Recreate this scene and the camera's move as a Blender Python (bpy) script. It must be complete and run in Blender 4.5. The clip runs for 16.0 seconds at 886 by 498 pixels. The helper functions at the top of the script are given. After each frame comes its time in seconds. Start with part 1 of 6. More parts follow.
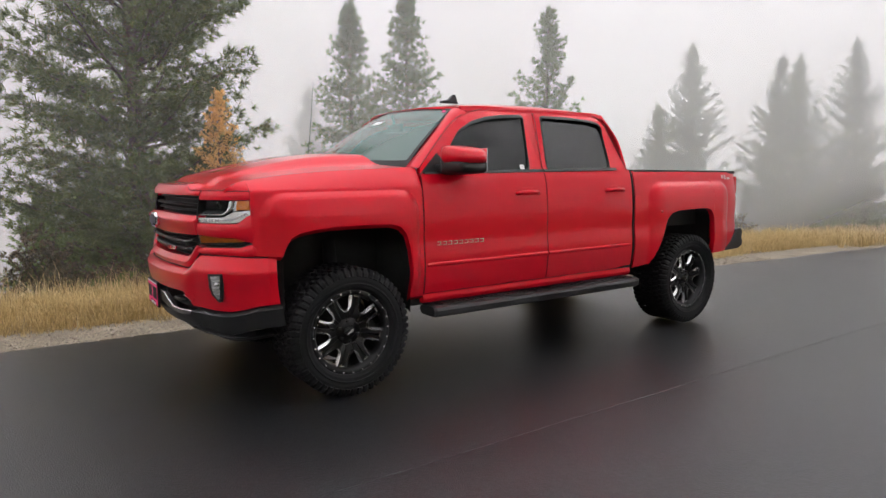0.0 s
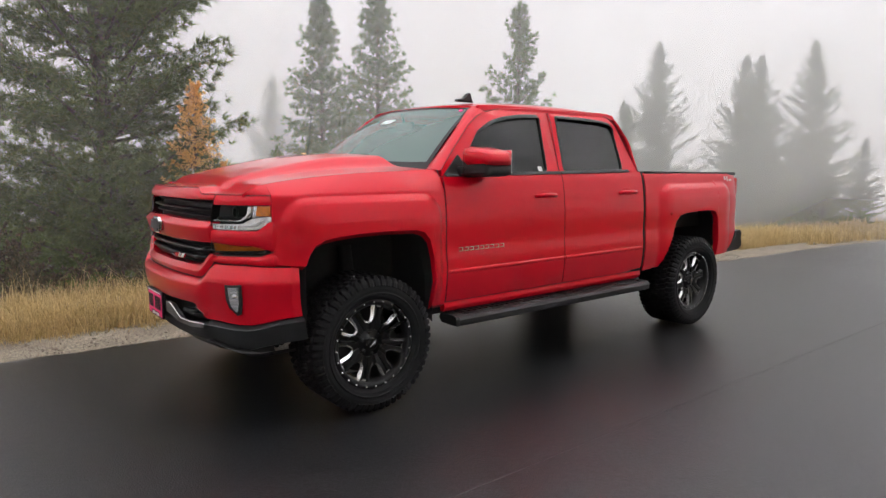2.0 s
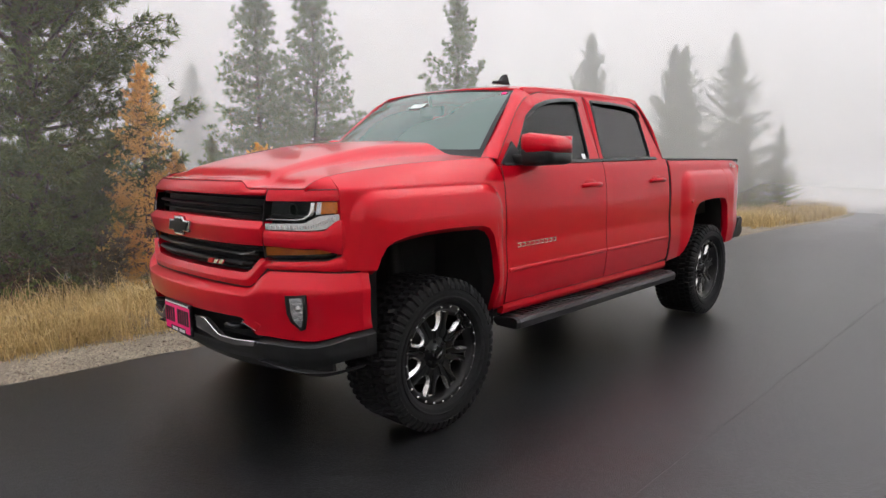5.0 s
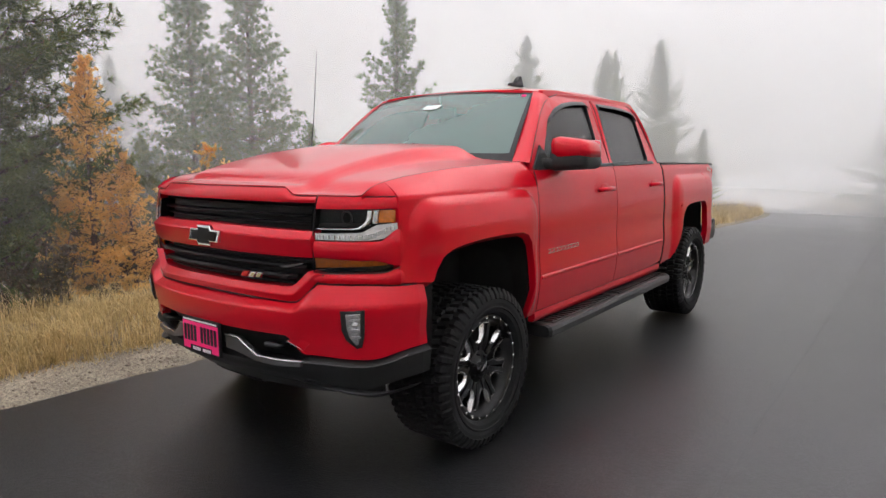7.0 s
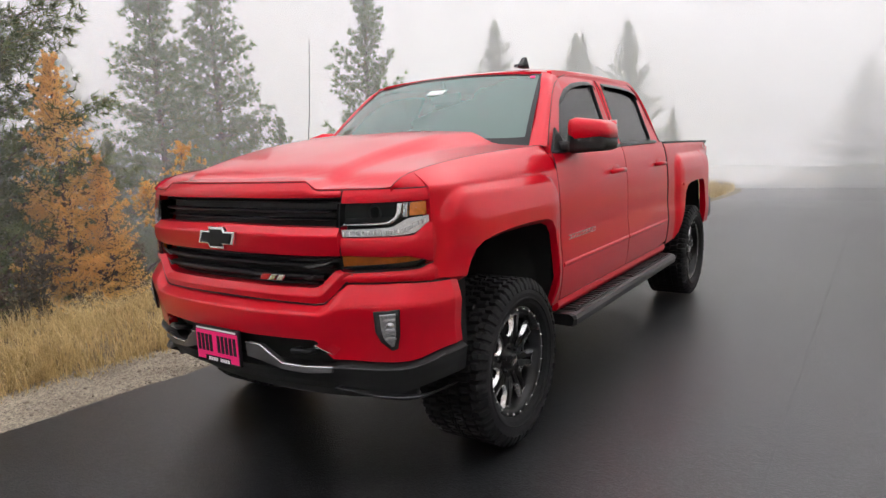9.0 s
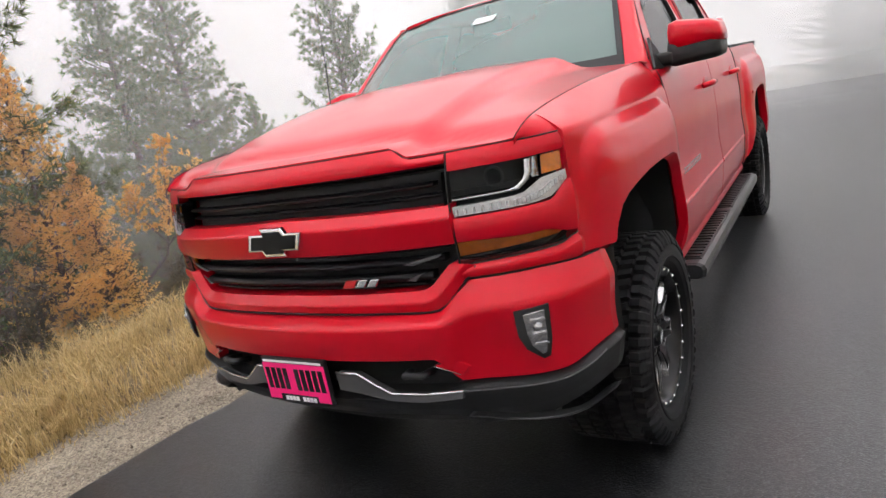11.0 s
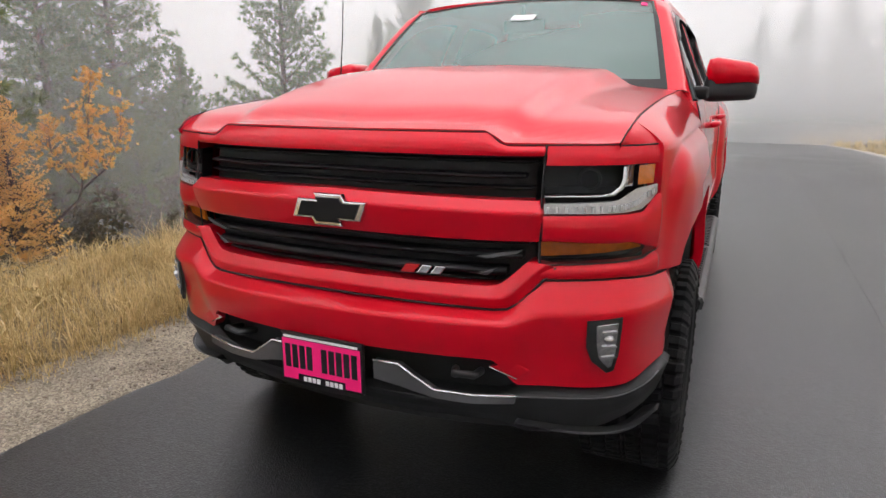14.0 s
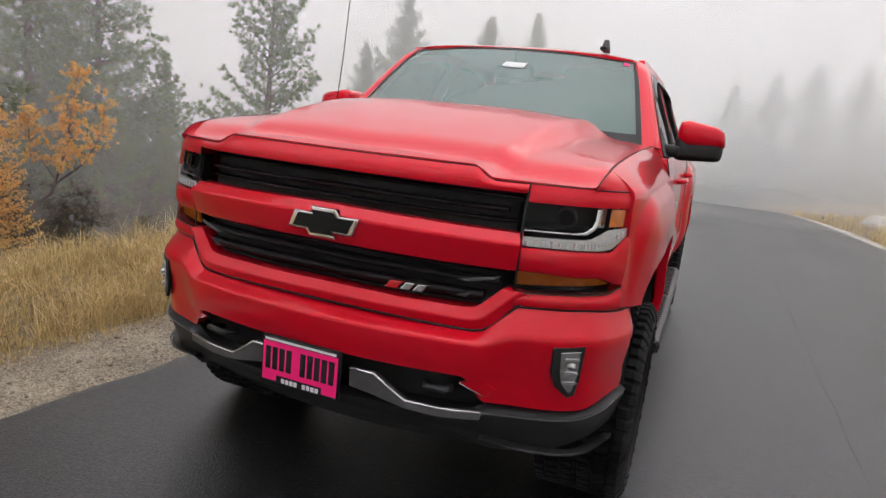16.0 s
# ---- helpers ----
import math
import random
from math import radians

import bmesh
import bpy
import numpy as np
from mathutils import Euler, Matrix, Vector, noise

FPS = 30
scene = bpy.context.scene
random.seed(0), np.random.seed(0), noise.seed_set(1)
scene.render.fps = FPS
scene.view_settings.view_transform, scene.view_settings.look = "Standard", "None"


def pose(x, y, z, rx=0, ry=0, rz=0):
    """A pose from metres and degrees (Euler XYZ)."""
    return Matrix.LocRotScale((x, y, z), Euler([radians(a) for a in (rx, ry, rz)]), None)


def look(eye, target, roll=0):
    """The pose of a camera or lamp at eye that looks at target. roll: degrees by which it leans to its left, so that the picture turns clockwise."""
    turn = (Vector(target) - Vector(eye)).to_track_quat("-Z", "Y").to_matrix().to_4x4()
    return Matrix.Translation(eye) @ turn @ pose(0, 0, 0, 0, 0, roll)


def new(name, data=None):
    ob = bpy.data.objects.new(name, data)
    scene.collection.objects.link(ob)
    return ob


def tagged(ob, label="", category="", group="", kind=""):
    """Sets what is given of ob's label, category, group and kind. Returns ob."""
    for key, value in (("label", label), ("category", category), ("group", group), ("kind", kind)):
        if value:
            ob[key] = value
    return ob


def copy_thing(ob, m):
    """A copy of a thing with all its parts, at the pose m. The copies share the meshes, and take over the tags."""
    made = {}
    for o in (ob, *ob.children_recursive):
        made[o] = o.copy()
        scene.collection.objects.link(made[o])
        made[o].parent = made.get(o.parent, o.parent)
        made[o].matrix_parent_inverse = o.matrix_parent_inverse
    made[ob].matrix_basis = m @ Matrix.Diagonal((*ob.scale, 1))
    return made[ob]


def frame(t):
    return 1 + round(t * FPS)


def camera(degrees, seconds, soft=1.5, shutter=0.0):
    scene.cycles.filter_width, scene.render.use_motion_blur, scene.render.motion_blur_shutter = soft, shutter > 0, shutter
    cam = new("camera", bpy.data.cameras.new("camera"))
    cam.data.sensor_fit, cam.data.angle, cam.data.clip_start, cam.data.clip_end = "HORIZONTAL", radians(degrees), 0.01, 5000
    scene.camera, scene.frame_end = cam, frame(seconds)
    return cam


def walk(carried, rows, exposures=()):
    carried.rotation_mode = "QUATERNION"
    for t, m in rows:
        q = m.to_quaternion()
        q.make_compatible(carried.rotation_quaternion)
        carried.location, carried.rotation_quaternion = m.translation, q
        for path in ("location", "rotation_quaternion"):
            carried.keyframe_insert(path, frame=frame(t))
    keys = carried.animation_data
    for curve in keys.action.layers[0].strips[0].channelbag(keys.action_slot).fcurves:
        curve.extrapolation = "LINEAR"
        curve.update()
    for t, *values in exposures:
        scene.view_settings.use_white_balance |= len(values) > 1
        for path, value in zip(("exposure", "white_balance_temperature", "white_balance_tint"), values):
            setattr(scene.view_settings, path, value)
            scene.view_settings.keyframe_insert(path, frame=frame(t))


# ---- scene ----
cam = camera(69.5, 16.0, soft=1.45)
PATH = [
    (0, (1.798, 4.718, 1.446), (0.681, 3.075, 1.215), -0.5),
    (0.5, (1.799, 4.619, 1.467), (0.671, 2.985, 1.227), -0.3),
    (1, (1.85, 4.511, 1.481), (0.7, 2.892, 1.238), -0.6),
    (1.5, (1.934, 4.405, 1.495), (0.75, 2.812, 1.243), -0.4),
    (2, (2.032, 4.292, 1.51), (0.81, 2.729, 1.258), -0.1),
    (2.5, (2.127, 4.183, 1.504), (0.868, 2.65, 1.249), -0.0),
    (3, (2.177, 4.034, 1.493), (0.887, 2.528, 1.229), -0.2),
    (3.5, (2.233, 3.844, 1.506), (0.916, 2.363, 1.236), -0.6),
    (4, (2.297, 3.697, 1.506), (0.951, 2.245, 1.228), -0.6),
    (6.5, (2.641, 2.919, 1.517), (1.106, 1.669, 1.234), -0.4),
    (7, (2.725, 2.791, 1.53), (1.149, 1.593, 1.245), -0.2),
    (7.5, (2.783, 2.702, 1.529), (1.175, 1.548, 1.24), -0.0),
    (8, (2.816, 2.654, 1.524), (1.187, 1.528, 1.243), 0.1),
    (10.5, (2.526, 1.902, 1.526), (0.919, 0.792, 1.095), -9.5),
    (11, (2.435, 1.658, 1.526), (0.819, 0.574, 1.066), -11.3),
    (11.5, (2.343, 1.494, 1.504), (0.722, 0.425, 1.02), -12.3),
    (12, (2.294, 1.336, 1.512), (0.657, 0.311, 0.991), -12.8),
    (12.5, (2.277, 1.26, 1.502), (0.627, 0.262, 0.969), -12.1),
    (13, (2.369, 1.178, 1.521), (0.677, 0.259, 0.979), -9.5),
    (13.5, (2.488, 1.139, 1.513), (0.75, 0.294, 0.998), -4.7),
    (14, (2.584, 1.13, 1.526), (0.822, 0.325, 1.03), -0.2),
    (14.5, (2.67, 1.121, 1.529), (0.875, 0.365, 1.076), 3.4),
    (15, (2.72, 1.137, 1.529), (0.912, 0.393, 1.105), 5.0),
    (15.5, (2.743, 1.141, 1.523), (0.925, 0.412, 1.118), 5.9),
    (16, (2.745, 1.142, 1.526), (0.922, 0.419, 1.132), 5.9),
]
walk(cam, [(t, look(eye, target, roll)) for t, eye, target, roll in PATH],
     [(0, 0.36), (3.5, 0.36), (7, 0.36), (8.2, 0.40), (10.5, 0.60), (12, 0.72), (13, 0.71), (14, 0.55), (15, 0.38), (16, 0.30)])

# ---------------------------------------------------------------- light
world = bpy.data.worlds.new("foggy_sky")
scene.world = world
world.use_nodes = True
wn, wl = world.node_tree.nodes, world.node_tree.links
wn.clear()
w_out = wn.new("ShaderNodeOutputWorld")
w_bg = wn.new("ShaderNodeBackground")
w_sky = wn.new("ShaderNodeTexSky")
w_sky.sky_type = "NISHITA"
w_sky.sun_disc = False
w_sky.sun_elevation = radians(38)
w_sky.sun_rotation = radians(285)
w_sky.dust_density = 8.0
w_sat = wn.new("ShaderNodeHueSaturation")
w_sat.inputs["Saturation"].default_value = 0.06
w_mix = wn.new("ShaderNodeMix")
w_mix.data_type = "RGBA"
w_mix.inputs["Factor"].default_value = 0.88
w_mix.inputs["B"].default_value = (11.75, 11.5, 12.25, 1)
wl.new(w_sky.outputs["Color"], w_sat.inputs["Color"])
wl.new(w_sat.outputs["Color"], w_mix.inputs["A"])
wl.new(w_mix.outputs["Result"], w_bg.inputs["Color"])
w_bg.inputs["Strength"].default_value = 0.160
wl.new(w_bg.outputs["Background"], w_out.inputs["Surface"])

sun = new("sun", bpy.data.lights.new("sun", "SUN"))
sun.data.energy, sun.data.angle, sun.data.color = 1.0, radians(40), (1.0, 0.97, 0.93)
sun.matrix_world = look((-11, 3, 8), (0, 0, 0))


# ---------------------------------------------------------------- materials
def node_mat(name):
    m = bpy.data.materials.new(name)
    m.use_nodes = True
    n = m.node_tree.nodes
    return m, n, m.node_tree.links, n["Principled BSDF"]


def simple(name, col, rough=0.5, metal=0.0, vary=0.12, scale=40.0, bump=0.0, coat=0.0, coat_rough=0.05, spec=0.5, stain=3.0):
    """Plain surface with fine grain, larger stains and an optional bump."""
    m, n, l, b = node_mat(name)
    tc = n.new("ShaderNodeTexCoord")
    t1, t2 = n.new("ShaderNodeTexNoise"), n.new("ShaderNodeTexNoise")
    t1.inputs["Scale"].default_value, t1.inputs["Detail"].default_value = scale, 6
    t2.inputs["Scale"].default_value, t2.inputs["Detail"].default_value = stain, 4
    for t in (t1, t2):
        l.new(tc.outputs["Object"], t.inputs["Vector"])
    add = n.new("ShaderNodeMath")
    add.operation = "ADD"
    l.new(t1.outputs["Fac"], add.inputs[0])
    l.new(t2.outputs["Fac"], add.inputs[1])
    ramp = n.new("ShaderNodeValToRGB")
    ramp.color_ramp.elements[0].position, ramp.color_ramp.elements[1].position = 0.32, 0.68
    half = n.new("ShaderNodeMath")
    half.operation = "MULTIPLY"
    half.inputs[1].default_value = 0.5
    l.new(add.outputs[0], half.inputs[0])
    l.new(half.outputs[0], ramp.inputs["Fac"])
    ramp.color_ramp.elements[0].color = (*[c * (1 - vary) for c in col], 1)
    ramp.color_ramp.elements[1].color = (*[min(1, c * (1 + vary)) for c in col], 1)
    l.new(ramp.outputs["Color"], b.inputs["Base Color"])
    rr = n.new("ShaderNodeMapRange")
    rr.inputs["To Min"].default_value, rr.inputs["To Max"].default_value = max(0.02, rough * 0.82), min(1, rough * 1.18)
    l.new(t2.outputs["Fac"], rr.inputs["Value"])
    l.new(rr.outputs["Result"], b.inputs["Roughness"])
    b.inputs["Metallic"].default_value = metal
    b.inputs["Coat Weight"].default_value, b.inputs["Coat Roughness"].default_value = coat, coat_rough
    b.inputs["Specular IOR Level"].default_value = spec
    if bump:
        bp = n.new("ShaderNodeBump")
        bp.inputs["Strength"].default_value, bp.inputs["Distance"].default_value = bump, 0.004
        l.new(t1.outputs["Fac"], bp.inputs["Height"])
        l.new(bp.outputs["Normal"], b.inputs["Normal"])
    return m


def island_mat(name, cols, rough=0.75, trans=0.0, patch=None):
    """Leaves, needles, blades: colour picked per piece, patches at a larger scale."""
    m, n, l, b = node_mat(name)
    geo = n.new("ShaderNodeNewGeometry")
    ramp = n.new("ShaderNodeValToRGB")
    el = ramp.color_ramp.elements
    while len(el) < len(cols):
        el.new(0.5)
    for i, c in enumerate(cols):
        el[i].position, el[i].color = i / (len(cols) - 1), (*c, 1)
    noi = n.new("ShaderNodeTexNoise")
    noi.inputs["Scale"].default_value = patch or 0.8
    l.new(geo.outputs["Position"], noi.inputs["Vector"])
    mx = n.new("ShaderNodeMath")
    mx.operation = "MULTIPLY_ADD"
    mx.inputs[1].default_value, mx.inputs[2].default_value = 0.55, -0.05
    l.new(geo.outputs["Random Per Island"], mx.inputs[0])
    ad = n.new("ShaderNodeMath")
    ad.operation = "MULTIPLY_ADD"
    ad.inputs[1].default_value = 0.5
    l.new(noi.outputs["Fac"], ad.inputs[0])
    l.new(mx.outputs[0], ad.inputs[2])
    l.new(ad.outputs[0], ramp.inputs["Fac"])
    l.new(ramp.outputs["Color"], b.inputs["Base Color"])
    b.inputs["Roughness"].default_value = rough
    if trans:
        tr = n.new("ShaderNodeBsdfTranslucent")
        l.new(ramp.outputs["Color"], tr.inputs["Color"])
        mix = n.new("ShaderNodeMixShader")
        mix.inputs[0].default_value = trans
        l.new(b.outputs[0], mix.inputs[1])
        l.new(tr.outputs[0], mix.inputs[2])
        l.new(mix.outputs[0], n["Material Output"].inputs["Surface"])
    return m


def glass_mat(name, tint, ior=1.5, sky_sheen=0.0):
    """A thin pane: tinted see-through with a Fresnel gloss, on request with a painted pale sky sheen."""
    m, n, l, b = node_mat(name)
    n.remove(b)
    tr, gl, mix, fr = (n.new("ShaderNodeBsdfTransparent"), n.new("ShaderNodeBsdfGlossy"), n.new("ShaderNodeMixShader"), n.new("ShaderNodeFresnel"))
    tr.inputs["Color"].default_value = (*tint, 1)
    gl.inputs["Roughness"].default_value = 0.02
    fr.inputs["IOR"].default_value = ior
    l.new(fr.outputs[0], mix.inputs[0])
    see = tr
    if sky_sheen:
        # pale green diffuse veil, painted in for sky reflected on the pane
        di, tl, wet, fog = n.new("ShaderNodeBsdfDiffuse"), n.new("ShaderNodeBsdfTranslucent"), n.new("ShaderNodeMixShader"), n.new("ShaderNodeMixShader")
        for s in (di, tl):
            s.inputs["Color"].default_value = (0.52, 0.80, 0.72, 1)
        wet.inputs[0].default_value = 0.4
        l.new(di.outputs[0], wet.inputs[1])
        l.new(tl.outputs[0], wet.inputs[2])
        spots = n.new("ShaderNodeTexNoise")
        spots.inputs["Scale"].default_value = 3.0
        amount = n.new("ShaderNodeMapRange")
        amount.inputs["To Min"].default_value, amount.inputs["To Max"].default_value = sky_sheen * 0.96, sky_sheen * 1.04
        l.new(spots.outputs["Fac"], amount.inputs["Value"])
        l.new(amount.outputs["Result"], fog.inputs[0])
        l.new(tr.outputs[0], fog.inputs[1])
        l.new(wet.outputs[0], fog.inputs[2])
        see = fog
    l.new(see.outputs[0], mix.inputs[1])
    l.new(gl.outputs[0], mix.inputs[2])
    l.new(mix.outputs[0], n["Material Output"].inputs["Surface"])
    return m


def paint_mat():
    """Red clear-coated paint with mist droplets."""
    m, n, l, b = node_mat("red_paint")
    tc = n.new("ShaderNodeTexCoord")
    big, drop = n.new("ShaderNodeTexNoise"), n.new("ShaderNodeTexVoronoi")
    big.inputs["Scale"].default_value, big.inputs["Detail"].default_value = 2.2, 5
    drop.inputs["Scale"].default_value = 160
    for t in (big, drop):
        l.new(tc.outputs["Object"], t.inputs["Vector"])
    ramp = n.new("ShaderNodeValToRGB")
    ramp.color_ramp.elements[0].color, ramp.color_ramp.elements[1].color = (0.57, 0.0012, 0.013, 1), (0.64, 0.0016, 0.017, 1)
    l.new(big.outputs["Fac"], ramp.inputs["Fac"])
    l.new(ramp.outputs["Color"], b.inputs["Base Color"])
    rr = n.new("ShaderNodeMapRange")
    rr.inputs["To Min"].default_value, rr.inputs["To Max"].default_value = 0.26, 0.38
    l.new(big.outputs["Fac"], rr.inputs["Value"])
    l.new(rr.outputs["Result"], b.inputs["Roughness"])
    b.inputs["Metallic"].default_value = 0.22
    b.inputs["Coat Weight"].default_value, b.inputs["Coat Roughness"].default_value = 0.78, 0.03
    b.inputs["Coat IOR"].default_value = 1.42
    b.inputs["Specular IOR Level"].default_value = 0.10
    dr = n.new("ShaderNodeMapRange")
    dr.inputs["From Min"].default_value, dr.inputs["From Max"].default_value = 0.0, 0.35
    dr.inputs["To Min"].default_value, dr.inputs["To Max"].default_value = 1.0, 0.0
    l.new(drop.outputs["Distance"], dr.inputs["Value"])
    bp = n.new("ShaderNodeBump")
    bp.inputs["Strength"].default_value, bp.inputs["Distance"].default_value = 0.025, 0.0004
    l.new(dr.outputs["Result"], bp.inputs["Height"])
    l.new(bp.outputs["Normal"], b.inputs["Coat Normal"])
    return m


def ground_mat(name, kind):
    m, n, l, b = node_mat(name)
    geo = n.new("ShaderNodeNewGeometry")

    def noise_at(scale, detail=6, stretch=None):
        t = n.new("ShaderNodeTexNoise")
        t.inputs["Scale"].default_value, t.inputs["Detail"].default_value = scale, detail
        if stretch:
            mp = n.new("ShaderNodeMapping")
            mp.inputs["Scale"].default_value = stretch
            l.new(geo.outputs["Position"], mp.inputs["Vector"])
            l.new(mp.outputs["Vector"], t.inputs["Vector"])
        else:
            l.new(geo.outputs["Position"], t.inputs["Vector"])
        return t

    def ramp_of(src, a, ca, z, cz):
        r = n.new("ShaderNodeValToRGB")
        e = r.color_ramp.elements
        e[0].position, e[0].color, e[1].position, e[1].color = a, (*ca, 1), z, (*cz, 1)
        l.new(src, r.inputs["Fac"])
        return r

    bp = n.new("ShaderNodeBump")
    if kind == "asphalt":
        vo = n.new("ShaderNodeTexVoronoi")
        vo.inputs["Scale"].default_value = 140
        l.new(geo.outputs["Position"], vo.inputs["Vector"])
        big, streak = noise_at(0.5, 3), noise_at(1.0, 2, (0.06, 0.8, 1))
        c1 = ramp_of(vo.outputs["Color"], 0.45, (0.0030, 0.0031, 0.0034), 0.95, (0.048, 0.049, 0.053))
        c2 = ramp_of(big.outputs["Fac"], 0.3, (0.7, 0.7, 0.72), 0.72, (1.2, 1.19, 1.17))
        mul = n.new("ShaderNodeMix")
        mul.data_type, mul.blend_type = "RGBA", "MULTIPLY"
        mul.inputs["Factor"].default_value = 1
        l.new(c1.outputs["Color"], mul.inputs["A"])
        l.new(c2.outputs["Color"], mul.inputs["B"])
        l.new(mul.outputs["Result"], b.inputs["Base Color"])
        mixw = n.new("ShaderNodeMath")
        mixw.operation = "ADD"
        l.new(big.outputs["Fac"], mixw.inputs[0])
        l.new(streak.outputs["Fac"], mixw.inputs[1])
        rr = n.new("ShaderNodeMapRange")
        rr.inputs["From Min"].default_value, rr.inputs["From Max"].default_value = 0.5, 1.5
        rr.inputs["To Min"].default_value, rr.inputs["To Max"].default_value = 0.29, 0.36
        b.inputs["IOR"].default_value = 1.66
        l.new(mixw.outputs[0], rr.inputs["Value"])
        l.new(rr.outputs["Result"], b.inputs["Roughness"])
        bp.inputs["Strength"].default_value, bp.inputs["Distance"].default_value = 0.42, 0.004
        l.new(vo.outputs["Distance"], bp.inputs["Height"])
    elif kind == "soil":
        big, fine, mid = noise_at(0.35, 6), noise_at(60, 8), noise_at(5, 6)
        c1 = ramp_of(mid.outputs["Fac"], 0.3, (0.10, 0.075, 0.045), 0.72, (0.30, 0.225, 0.12))
        c2 = ramp_of(fine.outputs["Fac"], 0.3, (0.55, 0.55, 0.55), 0.7, (1.2, 1.2, 1.2))
        mul = n.new("ShaderNodeMix")
        mul.data_type, mul.blend_type = "RGBA", "MULTIPLY"
        mul.inputs["Factor"].default_value = 1
        l.new(c1.outputs["Color"], mul.inputs["A"])
        l.new(c2.outputs["Color"], mul.inputs["B"])
        l.new(mul.outputs["Result"], b.inputs["Base Color"])
        b.inputs["Roughness"].default_value = 0.95
        bp.inputs["Strength"].default_value, bp.inputs["Distance"].default_value = 0.8, 0.03
        l.new(mid.outputs["Fac"], bp.inputs["Height"])
    else:
        vo = n.new("ShaderNodeTexVoronoi")
        vo.inputs["Scale"].default_value = 105
        l.new(geo.outputs["Position"], vo.inputs["Vector"])
        mid = noise_at(3, 6)
        c1 = ramp_of(vo.outputs["Color"], 0.1, (0.12, 0.10, 0.075), 0.9, (0.42, 0.365, 0.28))
        c2 = ramp_of(mid.outputs["Fac"], 0.3, (0.7, 0.68, 0.64), 0.7, (1.1, 1.08, 1.02))
        mul = n.new("ShaderNodeMix")
        mul.data_type, mul.blend_type = "RGBA", "MULTIPLY"
        mul.inputs["Factor"].default_value = 1
        l.new(c1.outputs["Color"], mul.inputs["A"])
        l.new(c2.outputs["Color"], mul.inputs["B"])
        l.new(mul.outputs["Result"], b.inputs["Base Color"])
        b.inputs["Roughness"].default_value = 0.8
        bp.inputs["Strength"].default_value, bp.inputs["Distance"].default_value = 0.8, 0.007
        l.new(vo.outputs["Distance"], bp.inputs["Height"])
    l.new(bp.outputs["Normal"], b.inputs["Normal"])
    return m


def mist_mat(name, density, low, high):
    """Drifting fog: a thin white scattering veil, uneven, thinner close to the ground."""
    m, n, l, b = node_mat(name)
    n.remove(b)
    geo, sep = n.new("ShaderNodeNewGeometry"), n.new("ShaderNodeSeparateXYZ")
    l.new(geo.outputs["Position"], sep.inputs[0])
    rise = n.new("ShaderNodeMapRange")
    rise.interpolation_type = "SMOOTHSTEP"
    rise.inputs["From Min"].default_value, rise.inputs["From Max"].default_value = low, high
    # beyond the verge the bank falls away and the fog lies deeper
    verge, deep = n.new("ShaderNodeMapRange"), n.new("ShaderNodeMath")
    verge.inputs["From Min"].default_value, verge.inputs["From Max"].default_value = -2.5, -10.0
    verge.inputs["To Min"].default_value, verge.inputs["To Max"].default_value = 0.0, 4.5
    deep.operation = "ADD"
    l.new(sep.outputs["Y"], verge.inputs["Value"])
    l.new(sep.outputs["Z"], deep.inputs[0])
    l.new(verge.outputs["Result"], deep.inputs[1])
    l.new(deep.outputs[0], rise.inputs["Value"])
    noi = n.new("ShaderNodeTexNoise")
    noi.inputs["Scale"].default_value, noi.inputs["Detail"].default_value = 0.09, 3
    l.new(geo.outputs["Position"], noi.inputs["Vector"])
    var = n.new("ShaderNodeMapRange")
    var.inputs["From Min"].default_value, var.inputs["From Max"].default_value = 0.3, 0.7
    var.inputs["To Min"].default_value, var.inputs["To Max"].default_value = density * 0.75, density * 1.25
    l.new(noi.outputs["Fac"], var.inputs["Value"])
    mul = n.new("ShaderNodeMath")
    mul.operation = "MULTIPLY"
    l.new(rise.outputs["Result"], mul.inputs[0])
    l.new(var.outputs["Result"], mul.inputs[1])
    di, tl, half, tr, mix = (n.new("ShaderNodeBsdfDiffuse"), n.new("ShaderNodeBsdfTranslucent"), n.new("ShaderNodeMixShader"),
                             n.new("ShaderNodeBsdfTransparent"), n.new("ShaderNodeMixShader"))
    for s in (di, tl):
        s.inputs["Color"].default_value = (0.965, 0.967, 0.97, 1)
    half.inputs[0].default_value = 0.5
    l.new(di.outputs[0], half.inputs[1])
    l.new(tl.outputs[0], half.inputs[2])
    l.new(mul.outputs[0], mix.inputs[0])
    l.new(tr.outputs[0], mix.inputs[1])
    l.new(half.outputs[0], mix.inputs[2])
    l.new(mix.outputs[0], n["Material Output"].inputs["Surface"])
    return m


RED = paint_mat()
BLACK = simple("black_plastic", (0.019, 0.019, 0.0195), 0.48, vary=0.25, scale=300, bump=0.15, spec=0.32)
SATIN = simple("satin_black_steel", (0.020, 0.020, 0.021), 0.38, vary=0.2, scale=80)
GLOSS = simple("gloss_black", (0.010, 0.010, 0.011), 0.12, vary=0.1, coat=0.6)
DARK = simple("underbody_black", (0.015, 0.015, 0.015), 0.8, vary=0.3, scale=20)
CHROME = simple("chrome", (0.80, 0.80, 0.81), 0.10, 1.0, vary=0.04, scale=20)
SILVER = simple("milled_aluminium", (0.72, 0.72, 0.73), 0.22, 1.0, vary=0.06, scale=90)
RUBBER = simple("tyre_rubber", (0.007, 0.007, 0.0075), 0.75, vary=0.3, scale=60, bump=0.25, spec=0.28)
WHEEL = simple("wheel_black", (0.006, 0.006, 0.006), 0.28, vary=0.2, spec=0.3)
